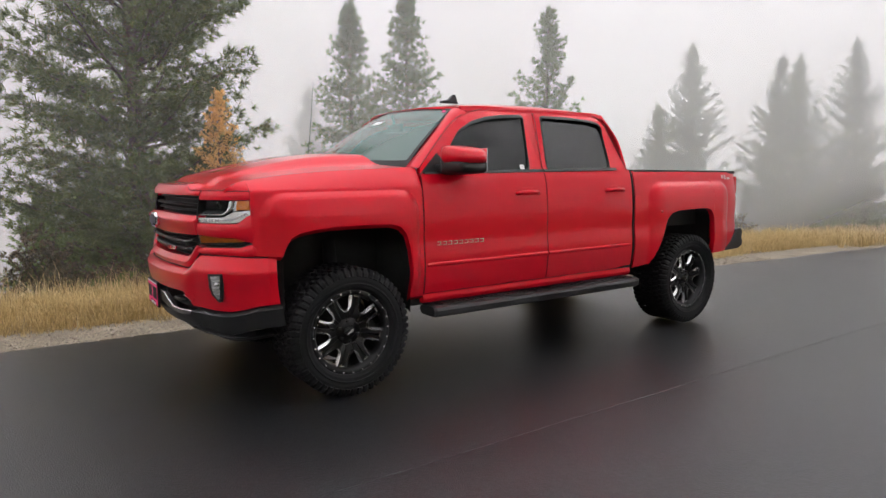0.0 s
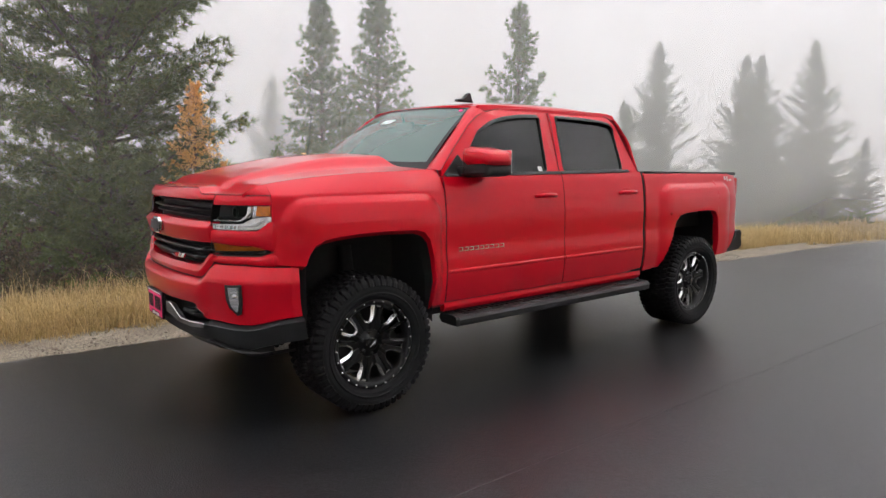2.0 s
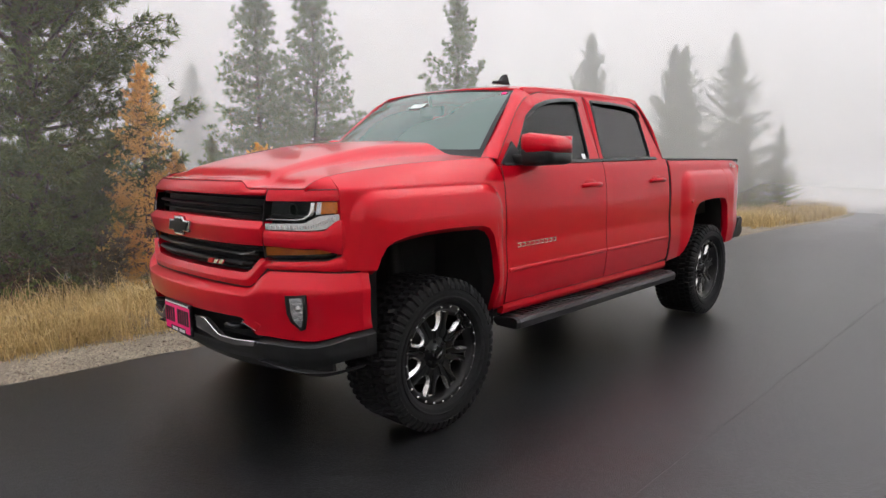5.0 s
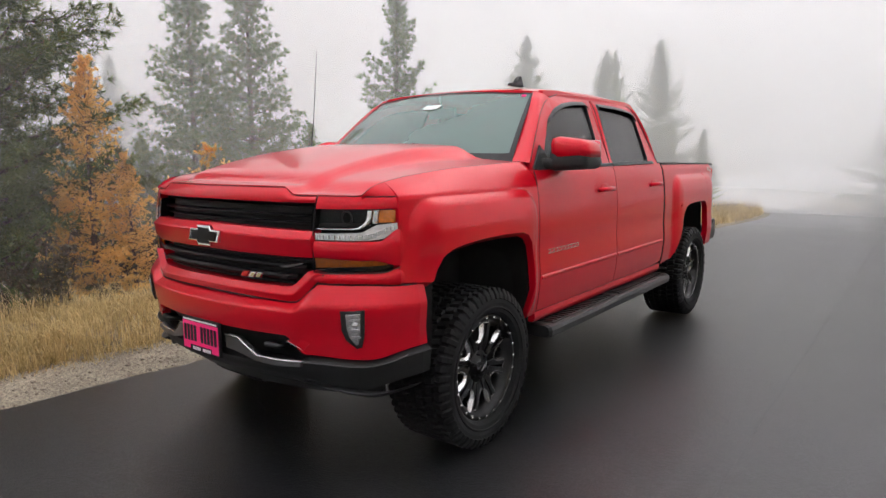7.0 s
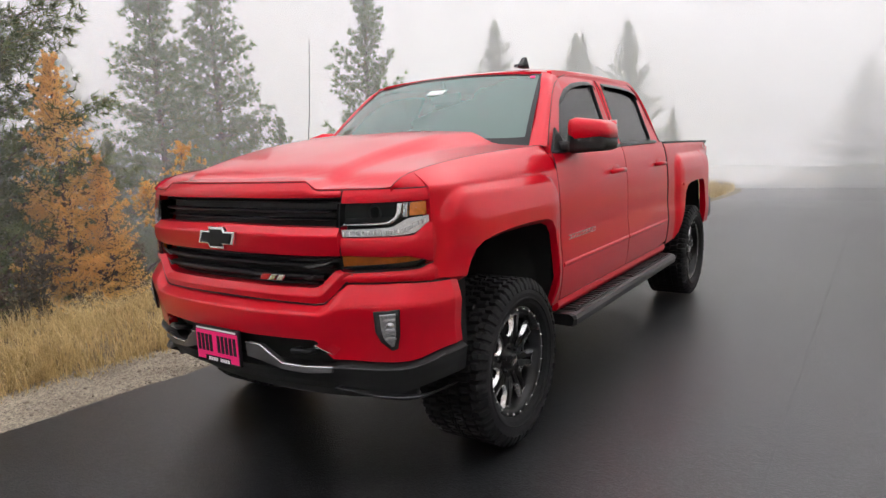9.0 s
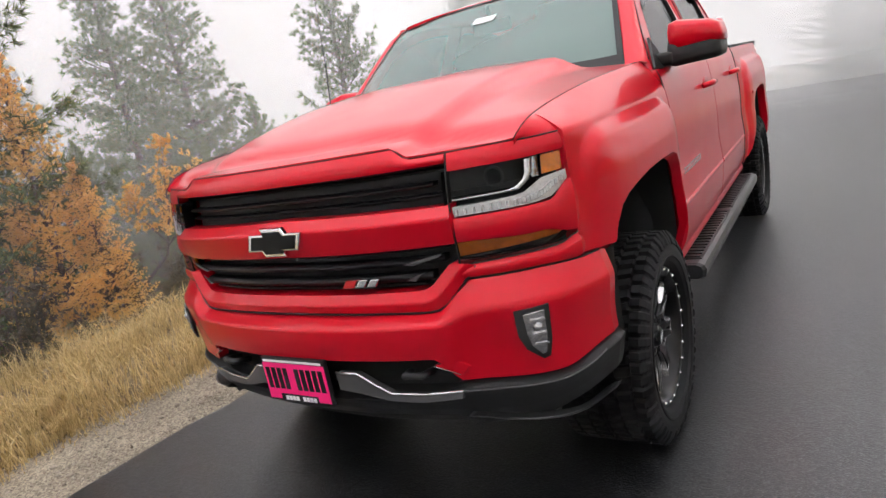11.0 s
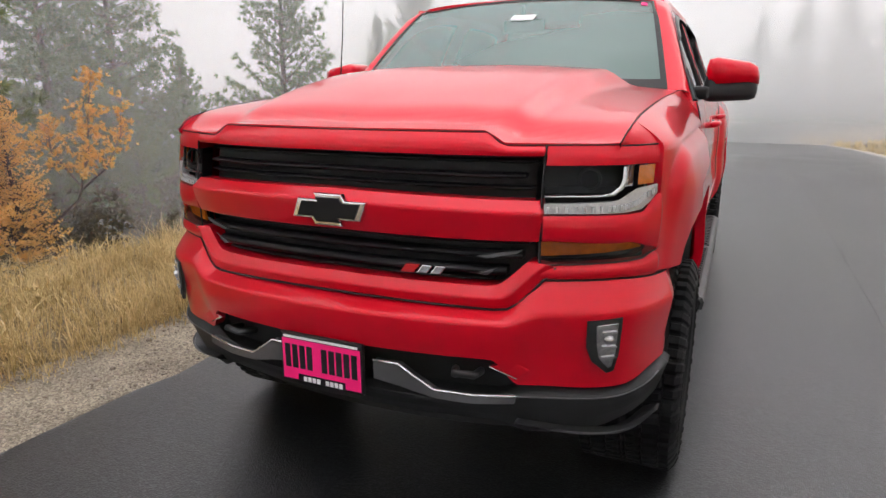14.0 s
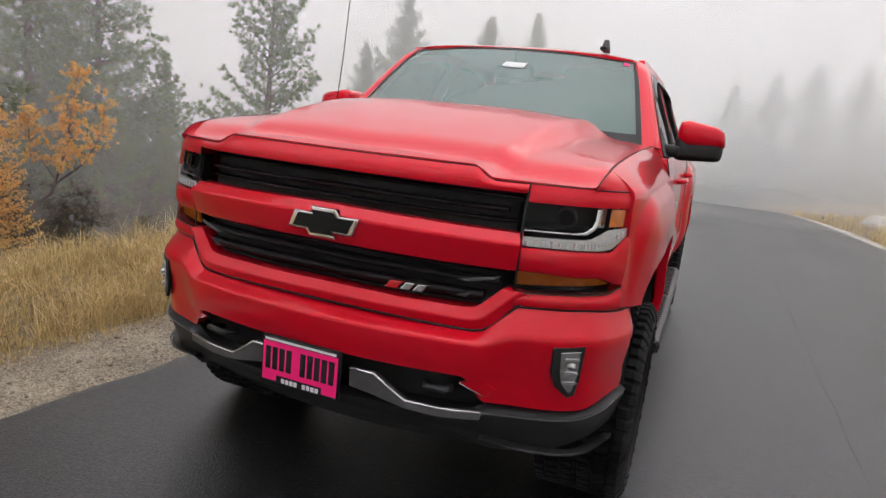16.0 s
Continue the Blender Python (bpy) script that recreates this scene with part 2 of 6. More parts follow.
GREY = simple("satin_grey_trim", (0.085, 0.085, 0.087), 0.36, 0.3, vary=0.1)
GRILLE = simple("grille_black", (0.006, 0.006, 0.007), 0.32, vary=0.2, spec=0.22)
AMBER = simple("amber_plastic", (0.66, 0.185, 0.014), 0.22, vary=0.4, coat=0.8)
MILLED = simple("bright_milled_metal", (0.80, 0.80, 0.80), 0.20, 0.85, vary=0.06)
LAMP = simple("lamp_reflector", (0.80, 0.81, 0.81), 0.20, 0.55, vary=0.25, scale=120, bump=0.3)
REFLECT = simple("fog_lamp_reflector", (0.55, 0.55, 0.56), 0.12, 0.95, vary=0.5, scale=55, bump=1.0)
WHITE = simple("white_plastic", (0.75, 0.75, 0.74), 0.4, vary=0.05)
PINK = simple("pink_plate_paint", (0.95, 0.008, 0.19), 0.45, vary=0.05)
REDLENS = simple("red_lens", (0.45, 0.01, 0.012), 0.15, vary=0.1, coat=0.8)
DECAL = simple("faded_decal", (0.50, 0.27, 0.26), 0.35, vary=0.3, scale=60)
SEAT = simple("grey_cloth", (0.06, 0.06, 0.06), 0.9, vary=0.2, scale=120, bump=0.3)
DASH = simple("dashboard_grey", (0.05, 0.05, 0.052), 0.7, vary=0.15, scale=90)
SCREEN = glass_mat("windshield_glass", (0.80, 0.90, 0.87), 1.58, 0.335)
SMOKE = glass_mat("smoked_lens", (0.76, 0.73, 0.70), 1.32)
TINT = glass_mat("privacy_glass", (0.08, 0.08, 0.08), 1.68)
TINTF = glass_mat("front_door_glass", (0.16, 0.17, 0.17), 1.52)
CLEAR = glass_mat("lamp_lens", (0.93, 0.94, 0.94), 1.15)
ASPHALT = ground_mat("wet_asphalt", "asphalt")
SOIL = ground_mat("straw_soil", "soil")
GRAVEL = ground_mat("road_gravel", "gravel")
PALE = simple("pale_gravel", (0.44, 0.40, 0.34), 0.9, vary=0.5, scale=70, bump=0.8)
SEAM = simple("pale_seam", (0.050, 0.050, 0.051), 0.40, vary=0.6, scale=25, bump=0.2)
BARK = simple("pine_bark", (0.085, 0.062, 0.048), 0.95, vary=0.4, scale=30, bump=0.6)
NEEDLE = island_mat("pine_needles", [(0.032, 0.052, 0.009), (0.072, 0.108, 0.019), (0.122, 0.160, 0.032), (0.180, 0.205, 0.048)], 0.7, 0.15, 1.2)
SPRUCE = island_mat("fir_needles", [(0.062, 0.112, 0.012), (0.108, 0.168, 0.024), (0.170, 0.215, 0.040)], 0.7, 0.2, 1.0)
# pine needle colour brightened for the far trees, to hold green through fog
LIGHTENED_PINE = island_mat("lightened_pine_needles", [(0.046, 0.096, 0.022), (0.088, 0.158, 0.038), (0.140, 0.212, 0.056)], 0.7, 0.2, 1.0)
LARCH = island_mat("golden_needles", [(0.78, 0.45, 0.11), (0.90, 0.57, 0.16), (0.95, 0.67, 0.23), (0.97, 0.76, 0.33)], 0.8, 0.65, 2.0)
BRUSH = island_mat("brush_leaves", [(0.040, 0.042, 0.018), (0.070, 0.064, 0.028), (0.115, 0.085, 0.040), (0.18, 0.115, 0.052)], 0.85, 0.15, 1.5)
STRAW = island_mat("dry_grass_blades", [(0.22, 0.155, 0.060), (0.46, 0.34, 0.14), (0.72, 0.55, 0.27), (0.88, 0.74, 0.46)], 0.85, 0.3, 1.4)
STONE = island_mat("gravel_stones", [(0.15, 0.125, 0.095), (0.30, 0.255, 0.20), (0.44, 0.385, 0.31)], 0.8)


# ---------------------------------------------------------------- mesh helpers
def thing(name, at=(0, 0, 0), **tags):
    e = new(name)
    e.location = at
    return tagged(e, **tags)


def mesh_of(name, verts, faces, mat, smooth=True):
    me = bpy.data.meshes.new(name)
    me.from_pydata([tuple(v) for v in verts], [], [tuple(f) for f in faces])
    me.materials.append(mat)
    if smooth:
        me.polygons.foreach_set("use_smooth", [True] * len(me.polygons))
    me.update()
    return me


def soup(name, verts, mat):
    """Loose triangles from an (n, 3, 3) array."""
    n = len(verts)
    me = bpy.data.meshes.new(name)
    me.vertices.add(n * 3)
    me.vertices.foreach_set("co", np.ascontiguousarray(verts, np.float32).ravel())
    me.loops.add(n * 3)
    me.loops.foreach_set("vertex_index", np.arange(n * 3, dtype=np.int32))
    me.polygons.add(n)
    me.polygons.foreach_set("loop_start", np.arange(0, n * 3, 3, dtype=np.int32))
    me.materials.append(mat)
    me.update(calc_edges=True)
    return me


def put(name, me, parent=None, label="", at=None):
    ob = new(name, me)
    ob.parent = parent
    if at is not None:
        ob.location = at
    return tagged(ob, label=label)


def part(name, bm, mat, parent=None, label="", smooth=False):
    me = bpy.data.meshes.new(name)
    bm.normal_update()
    bm.to_mesh(me)
    bm.free()
    me.materials.append(mat)
    if smooth:
        me.polygons.foreach_set("use_smooth", [True] * len(me.polygons))
    return put(name, me, parent, label)


def box(bm, lo, hi, bevel=0.0, m=None):
    """A box between two corners, its edges rounded."""
    c, d = (Vector(lo) + Vector(hi)) / 2, Vector(hi) - Vector(lo)
    tmp = bmesh.new()
    bmesh.ops.create_cube(tmp, size=1, matrix=Matrix.Translation(c) @ Matrix.Diagonal((*d, 1)))
    if bevel:
        bmesh.ops.bevel(tmp, geom=list(tmp.edges), offset=bevel, segments=2, affect="EDGES", profile=0.6)
    if m is not None:
        bmesh.ops.transform(tmp, matrix=m, verts=tmp.verts)
    add_bm(bm, tmp)


def add_bm(bm, tmp):
    idx = {v: bm.verts.new(v.co) for v in tmp.verts}
    for f in tmp.faces:
        nf = bm.faces.new([idx[v] for v in f.verts])
        nf.smooth = f.smooth
    tmp.free()


def prism(bm, pts, depth, place, bevel=0.0):
    """A flat outline pts (u, v), thickened by depth and laid out by place(u, v, w)."""
    tmp = bmesh.new()
    f = tmp.faces.new([tmp.verts.new((u, v, 0)) for u, v in pts])
    r = bmesh.ops.extrude_face_region(tmp, geom=[f])
    for v in r["geom"]:
        if isinstance(v, bmesh.types.BMVert):
            v.co.z = depth
    bmesh.ops.recalc_face_normals(tmp, faces=tmp.faces)
    if bevel:
        top = [e for e in tmp.edges if all(abs(v.co.z - depth) < 1e-6 for v in e.verts)]
        bmesh.ops.bevel(tmp, geom=top, offset=bevel, segments=2, affect="EDGES", profile=0.6)
    for v in tmp.verts:
        v.co = place(*v.co)
    add_bm(bm, tmp)


def tube(bm, pts, radii, sides=8, cap=True):
    """A round bar along points."""
    pts = [Vector(p) for p in pts]
    rings = []
    for i, p in enumerate(pts):
        d = (pts[min(i + 1, len(pts) - 1)] - pts[max(i - 1, 0)]).normalized()
        s = d.orthogonal().normalized() if i == 0 else (rs - d * rs.dot(d)).normalized()
        rs = s
        t = d.cross(s)
        r = radii[i] if isinstance(radii, (list, tuple)) else radii
        rings.append([bm.verts.new(p + r * (math.cos(a) * s + math.sin(a) * t)) for a in [2 * math.pi * k / sides for k in range(sides)]])
    for a, b in zip(rings, rings[1:]):
        for k in range(sides):
            bm.faces.new((a[k], a[(k + 1) % sides], b[(k + 1) % sides], b[k])).smooth = True
    if cap:
        bm.faces.new(rings[0][::-1])
        bm.faces.new(rings[-1])


def lathe(bm, prof, n=48):
    """Turn a profile of (radius, along) about the y axis."""
    rings = [[bm.verts.new((r * math.sin(2 * math.pi * k / n), w, r * math.cos(2 * math.pi * k / n))) for k in range(n)] for r, w in prof]
    for a, b in zip(rings, rings[1:]):
        for k in range(n):
            bm.faces.new((a[k], a[(k + 1) % n], b[(k + 1) % n], b[k])).smooth = True


def panel(fn, nu, nv, inward, depth=0.03, lip=0.004):
    """A pressed sheet: fn(u, v) over the unit square, with its border folded inwards."""
    bm = bmesh.new()
    inward = Vector(inward)
    g = [[bm.verts.new(fn(i / nu, j / nv)) for j in range(nv + 1)] for i in range(nu + 1)]
    for i in range(nu):
        for j in range(nv):
            bm.faces.new((g[i][j], g[i + 1][j], g[i + 1][j + 1], g[i][j + 1])).smooth = True
    if depth:
        # the fold has its own edge, so that the sheet stays evenly shaded
        rim = [g[i][0] for i in range(nu)] + [g[nu][j] for j in range(nv)] + [g[i][nv] for i in range(nu, 0, -1)] + [g[0][j] for j in range(nv, 0, -1)]
        last = [bm.verts.new(v.co) for v in rim]
        for d in (lip, depth):
            nxt = [bm.verts.new(v.co + inward * d) for v in rim]
            for k in range(len(rim)):
                q = (k + 1) % len(rim)
                bm.faces.new((last[k], last[q], nxt[q], nxt[k])).smooth = True
            last = nxt
    return bm


def smooth01(x, a, b):
    t = min(1, max(0, (x - a) / (b - a)))
    return t * t * (3 - 2 * t)


def curve(xs, ys, x):
    """A smooth line through knots."""
    x = min(max(x, xs[0]), xs[-1])
    i = min(max(sum(k <= x for k in xs) - 1, 0), len(xs) - 2)

    def slope(k):
        a, b = max(k - 1, 0), min(k + 1, len(xs) - 1)
        return (ys[b] - ys[a]) / (xs[b] - xs[a])
    h = xs[i + 1] - xs[i]
    t = (x - xs[i]) / h
    return ((2 * t**3 - 3 * t**2 + 1) * ys[i] + (t**3 - 2 * t**2 + t) * h * slope(i)
            + (3 * t**2 - 2 * t**3) * ys[i + 1] + (t**3 - t**2) * h * slope(i + 1))


def lerp(a, b, t):
    return a + (b - a) * t


def poly(pts, t):
    """The point at fraction t (by knot) of an open line of points."""
    k = t * (len(pts) - 1)
    i = min(int(k), len(pts) - 2)
    f = k - i
    return tuple(lerp(p, q, f) for p, q in zip(pts[i], pts[i + 1]))


# ---------------------------------------------------------------- ground and road
def road_lo(x):
    return curve([-70, -45, -32, -22, -10, -7, 0.4, 2, 30, 80], [-26, -10, -4.2, -1.6, -0.98, -1.1, -1.57, -1.68, -2.4, -6], x)


def road_hi(x):
    return curve([-70, -45, -32, -22, -11, 0, 30, 80], [-18, -3.0, 2.4, 4.3, 4.55, 4.5, 3.8, 0.5], x)


def road_z(x):
    t = -x - 10.5
    d = 0.045 * (math.sqrt(t * t + 6) + t) / 2 - 0.006
    far = max(0, -x - 27)
    return -max(0.0, d) - 0.0025 * far * far if far < 25 else -max(0.0, d) - 1.5625 - 0.05 * (far - 25)


def ground_z(x, y):
    lo, hi, z = road_lo(x), road_hi(x), road_z(x)
    lump = 0.05 * noise.noise(Vector((x * 0.6, y * 0.6, 3))) + 0.02 * noise.noise(Vector((x * 2.3, y * 2.3, 9)))
    if y < lo:
        d = lo - y
        z += -0.045 + 0.06 * smooth01(d, 0.5, 1.3) - min(0.36 * max(0, d - 2.4) ** 1.05, 3.4 + 0.02 * d)
        return z + lump * smooth01(d, 0.5, 2.0)
    if y > hi:
        d = y - hi
        return z - 0.045 + 0.07 * smooth01(d, 0.2, 1.5) + (0.035 * min(d, 22)) + (0.6 * -road_z(x) if d > 0 else 0) * smooth01(d, 0.3, 6) + lump * smooth01(d, 0.4, 2)
    return z - 0.05


def spread(lo, hi, near, step, grow):
    """Grid lines, close in the middle and ever wider outside."""
    a = [near[0]]
    s = step
    while a[0] > lo:
        s *= grow
        a.insert(0, a[0] - s)
    k = near[0]
    while k < near[1]:
        k += step
        a.append(k)
    s = step
    while a[-1] < hi:
        s *= grow
        a.append(a[-1] + s)
    return a


def sheet(xs, ys, zfn):
    v = [(x, y, zfn(x, y)) for x in xs for y in ys]
    m = len(ys)
    f = [(i * m + j, (i + 1) * m + j, (i + 1) * m + j + 1, i * m + j + 1) for i in range(len(xs) - 1) for j in range(m - 1)]
    return v, f


gv, gf = sheet(spread(-900, 900, (-26, 10), 0.4, 1.16), spread(-900, 900, (-9, 9), 0.3, 1.16), ground_z)
tagged(put("ground", mesh_of("ground", gv, gf, SOIL)), label="ochre roadside soil under dry grass", kind="structure")


def strip(name, x0, x1, step, lo_fn, hi_fn, across, lift, mat, edge=0.05):
    """A laid course between two lines that follows the road's rise, with sides going down."""
    n = int((x1 - x0) / step)
    rows = []
    for i in range(n + 1):
        x = x0 + (x1 - x0) * i / n
        a, b = lo_fn(x), hi_fn(x)
        row = [(x, a, road_z(x) + lift - edge)]
        row += [(x, lerp(a, b, j / across), road_z(x) + lift) for j in range(across + 1)]
        row += [(x, b, road_z(x) + lift - edge)]
        rows.append(row)
    m = across + 3
    v = [p for r in rows for p in r]
    f = [(i * m + j, (i + 1) * m + j, (i + 1) * m + j + 1, i * m + j + 1) for i in range(n) for j in range(m - 1)]
    me = mesh_of(name, v, f, mat, smooth=False)
    return put(name, me)


def jag(x, k, s):
    return s * noise.noise(Vector((x * 2.1, k, 0))) + 0.5 * s * noise.noise(Vector((x * 7.3, k, 5)))


tagged(strip("road", -60, 75, 0.25, lambda x: road_lo(x) + jag(x, 1, 0.05), lambda x: road_hi(x) + jag(x, 2, 0.05), 8, 0.0, ASPHALT, 0.09),
       label="wet dark asphalt road surface", kind="structure")
tagged(strip("road_shoulder", -30, 20, 0.12, lambda x: road_lo(x) - 0.78 + jag(x, 3, 0.16), lambda x: road_lo(x) + 0.02, 4, -0.012, GRAVEL, 0.05),
       label="grey gravel shoulder beside the asphalt", kind="structure")
tagged(strip("road_shoulder", -40, 30, 0.2, lambda x: road_hi(x) - 0.02, lambda x: road_hi(x) + 0.34 + jag(x, 4, 0.1), 3, -0.008, PALE, 0.05),
       label="pale gravel edge along the far side of the road", kind="structure")
tagged(strip("paving_seam", -24, 12, 0.2, lambda x: 2.115 + jag(x, 6, 0.012), lambda x: 2.127 + jag(x, 7, 0.012), 1, 0.002, SEAM, 0.002),
       label="faint lengthwise joint in the asphalt", kind="structure")

# loose stones on the shoulder
rng = np.random.default_rng(11)
ico = bmesh.new()
bmesh.ops.create_icosphere(ico, subdivisions=1, radius=1)
iv = np.array([v.co[:] for v in ico.verts])
it = np.array([[v.index for v in f.verts] for f in ico.faces])
ico.free()


def stones(n, place, lo, hi):
    out = []
    for _ in range(n):
        x, y, z = place()
        r = rng.uniform(lo, hi)
        v = iv * r * rng.uniform(0.6, 1.2, 3) * [1, 1, 0.7] * rng.uniform(0.85, 1.15, (len(iv), 1))
        a = rng.uniform(0, 6.28)
        v = v @ np.array([[math.cos(a), -math.sin(a), 0], [math.sin(a), math.cos(a), 0], [0, 0, 1]]) + (x, y, z + r * 0.25)
        out.append(v)
    return out


def shoulder_spot():
    x = rng.uniform(-9, 3.5)
    y = road_lo(x) + 0.06 - abs(rng.normal(0.35, 0.33))
    return x, y, road_z(x) - 0.012 if y > road_lo(x) - 0.8 else ground_z(x, y)


sv = stones(4200, shoulder_spot, 0.004, 0.013) + stones(160, shoulder_spot, 0.013, 0.024)
allv = np.concatenate(sv)
allf = np.concatenate([it + k * len(iv) for k in range(len(sv))])
tagged(put("gravel", mesh_of("gravel", allv, allf, STONE, smooth=False)), label="loose grey stones on the road shoulder", category="gravel", kind="stuff")


rock = bmesh.new()
bmesh.ops.create_icosphere(rock, subdivisions=3, radius=0.5)
for v in rock.verts:
    v.co = v.co * (1 + 0.35 * noise.noise(v.co * 2.2) + 0.12 * noise.noise(v.co * 6.0))
    v.co.z *= 0.55
bx0, by0 = -19.0, 5.95
rock_ob = part("boulder", rock, PALE, None, smooth=True)
rock_ob.location = (bx0, by0, ground_z(bx0, by0) + 0.10)
tagged(rock_ob, label="pale grey boulder in the dry grass beside the road", category="rock")


# ---------------------------------------------------------------- dry grass
def blades(n, spot, hmin, hmax, width, seed, lean=0.45):
    """Bent two-part blades, in tufts."""
    r = np.random.default_rng(seed)
    pts = np.array([spot(r) for _ in range(n // 9)])
    base = np.repeat(pts, 9, 0) + np.c_[r.normal(0, 0.05, (len(pts) * 9, 2)), np.zeros(len(pts) * 9)]
    m = len(base)
    a = r.uniform(0, 6.283, m)
    h = r.uniform(hmin, hmax, m) * np.repeat(r.uniform(0.6, 1.25, len(pts)), 9)
    out = np.c_[np.cos(a), np.sin(a), np.zeros(m)]
    side = np.c_[-np.sin(a), np.cos(a), np.zeros(m)] * (width * r.uniform(0.6, 1.4, m))[:, None]
    k = (lean * r.uniform(0.15, 1.1, m) * h)[:, None]
    mid = base + out * k * 0.35 + np.c_[np.zeros((m, 2)), h * 0.6]
    tip = base + out * k * 1.25 + np.c_[np.zeros((m, 2)), h * r.uniform(0.72, 1.0, m)]
    t1 = np.stack([base - side, base + side, mid + side * 0.8], 1)
    t2 = np.stack([base - side, mid + side * 0.8, mid - side * 0.8], 1)
    t3 = np.stack([mid - side * 0.8, mid + side * 0.8, tip], 1)
    return np.concatenate([t1, t2, t3])


def bank_spot(r):
    while True:
        x, d = r.uniform(-17, 5.5), 0.72 + abs(r.normal(0.0, 1.5))
        if r.random() < 0.35 + 0.65 * smooth01(noise.noise(Vector((x * 1.3, d * 1.3, 1))), -0.3, 0.25) and d < 5.5:
            y = road_lo(x) - d
            return x, y, ground_z(x, y) - 0.01


def wisp_spot(r):
    while True:
        x, d = r.uniform(-14, 5.0), 0.9 + r.uniform(0, 1) ** 1.3 * 2.6
        if noise.noise(Vector((x * 0.9, d * 1.1, 7))) > -0.05:
            y = road_lo(x) - d
            return x, y, ground_z(x, y) - 0.01


def field_spot(r):
    x, d = r.uniform(-30, 2), 0.3 + r.uniform(0, 1) ** 1.6 * 12
    y = road_hi(x) + d
    return x, y, ground_z(x, y) - 0.01


def fringe_spot(r):
    x, d = r.uniform(-9, 4.5), r.normal(0.80, 0.10)
    y = road_lo(x) - d
    return x, y, ground_z(x, y) - 0.01


def far_bank_spot(r):
    x, d = r.uniform(-34, -12), 0.3 + r.uniform(0, 1) ** 1.4 * 5
    y = road_lo(x) - d
    return x, y, ground_z(x, y) - 0.01


tagged(put("dry_grass", soup("dry_grass", blades(66000, bank_spot, 0.09, 0.30, 0.0032, 21, 0.95), STRAW)),
       label="tall dry straw-coloured grass on the roadside bank", category="grass", kind="stuff")
tagged(put("dry_grass", soup("dry_grass", blades(5400, wisp_spot, 0.24, 0.50, 0.0022, 25, 0.7), STRAW)),
       label="sparse tall seed stalks of dry grass on the bank", category="grass", kind="stuff")
tagged(put("dry_grass", soup("dry_grass", blades(14000, far_bank_spot, 0.2, 0.42, 0.007, 24), STRAW)),
       label="dry yellow grass along the road behind the truck", category="grass", kind="stuff")
tagged(put("dry_grass", soup("dry_grass", blades(9000, fringe_spot, 0.05, 0.17, 0.003, 22, 0.9), STRAW)),
       label="short trampled straw at the gravel's edge", category="grass", kind="stuff")
tagged(put("dry_grass", soup("dry_grass", blades(20000, field_spot, 0.15, 0.34, 0.008, 23), STRAW)),
       label="pale dry grass beyond the far road edge", category="grass", kind="stuff")


# ---------------------------------------------------------------- trees
def needles_at(pos, axis, r, count, length, width, spread_by):
    """Thin triangles round each tuft."""
    p, d = np.repeat(pos, count, 0), np.repeat(axis, count, 0)
    v = r.normal(0, 1, p.shape)
    v /= np.linalg.norm(v, axis=1)[:, None] + 1e-9
    v = d + v * spread_by
    v /= np.linalg.norm(v, axis=1)[:, None] + 1e-9
    s = np.cross(v, r.normal(0, 1, p.shape))
    s /= np.linalg.norm(s, axis=1)[:, None] + 1e-9
    ln = length * r.uniform(0.6, 1.25, len(p))[:, None]
    p = p + r.normal(0, length * 0.12, p.shape)
    return np.stack([p - s * width / 2, p + s * width / 2, p + v * ln], 1)


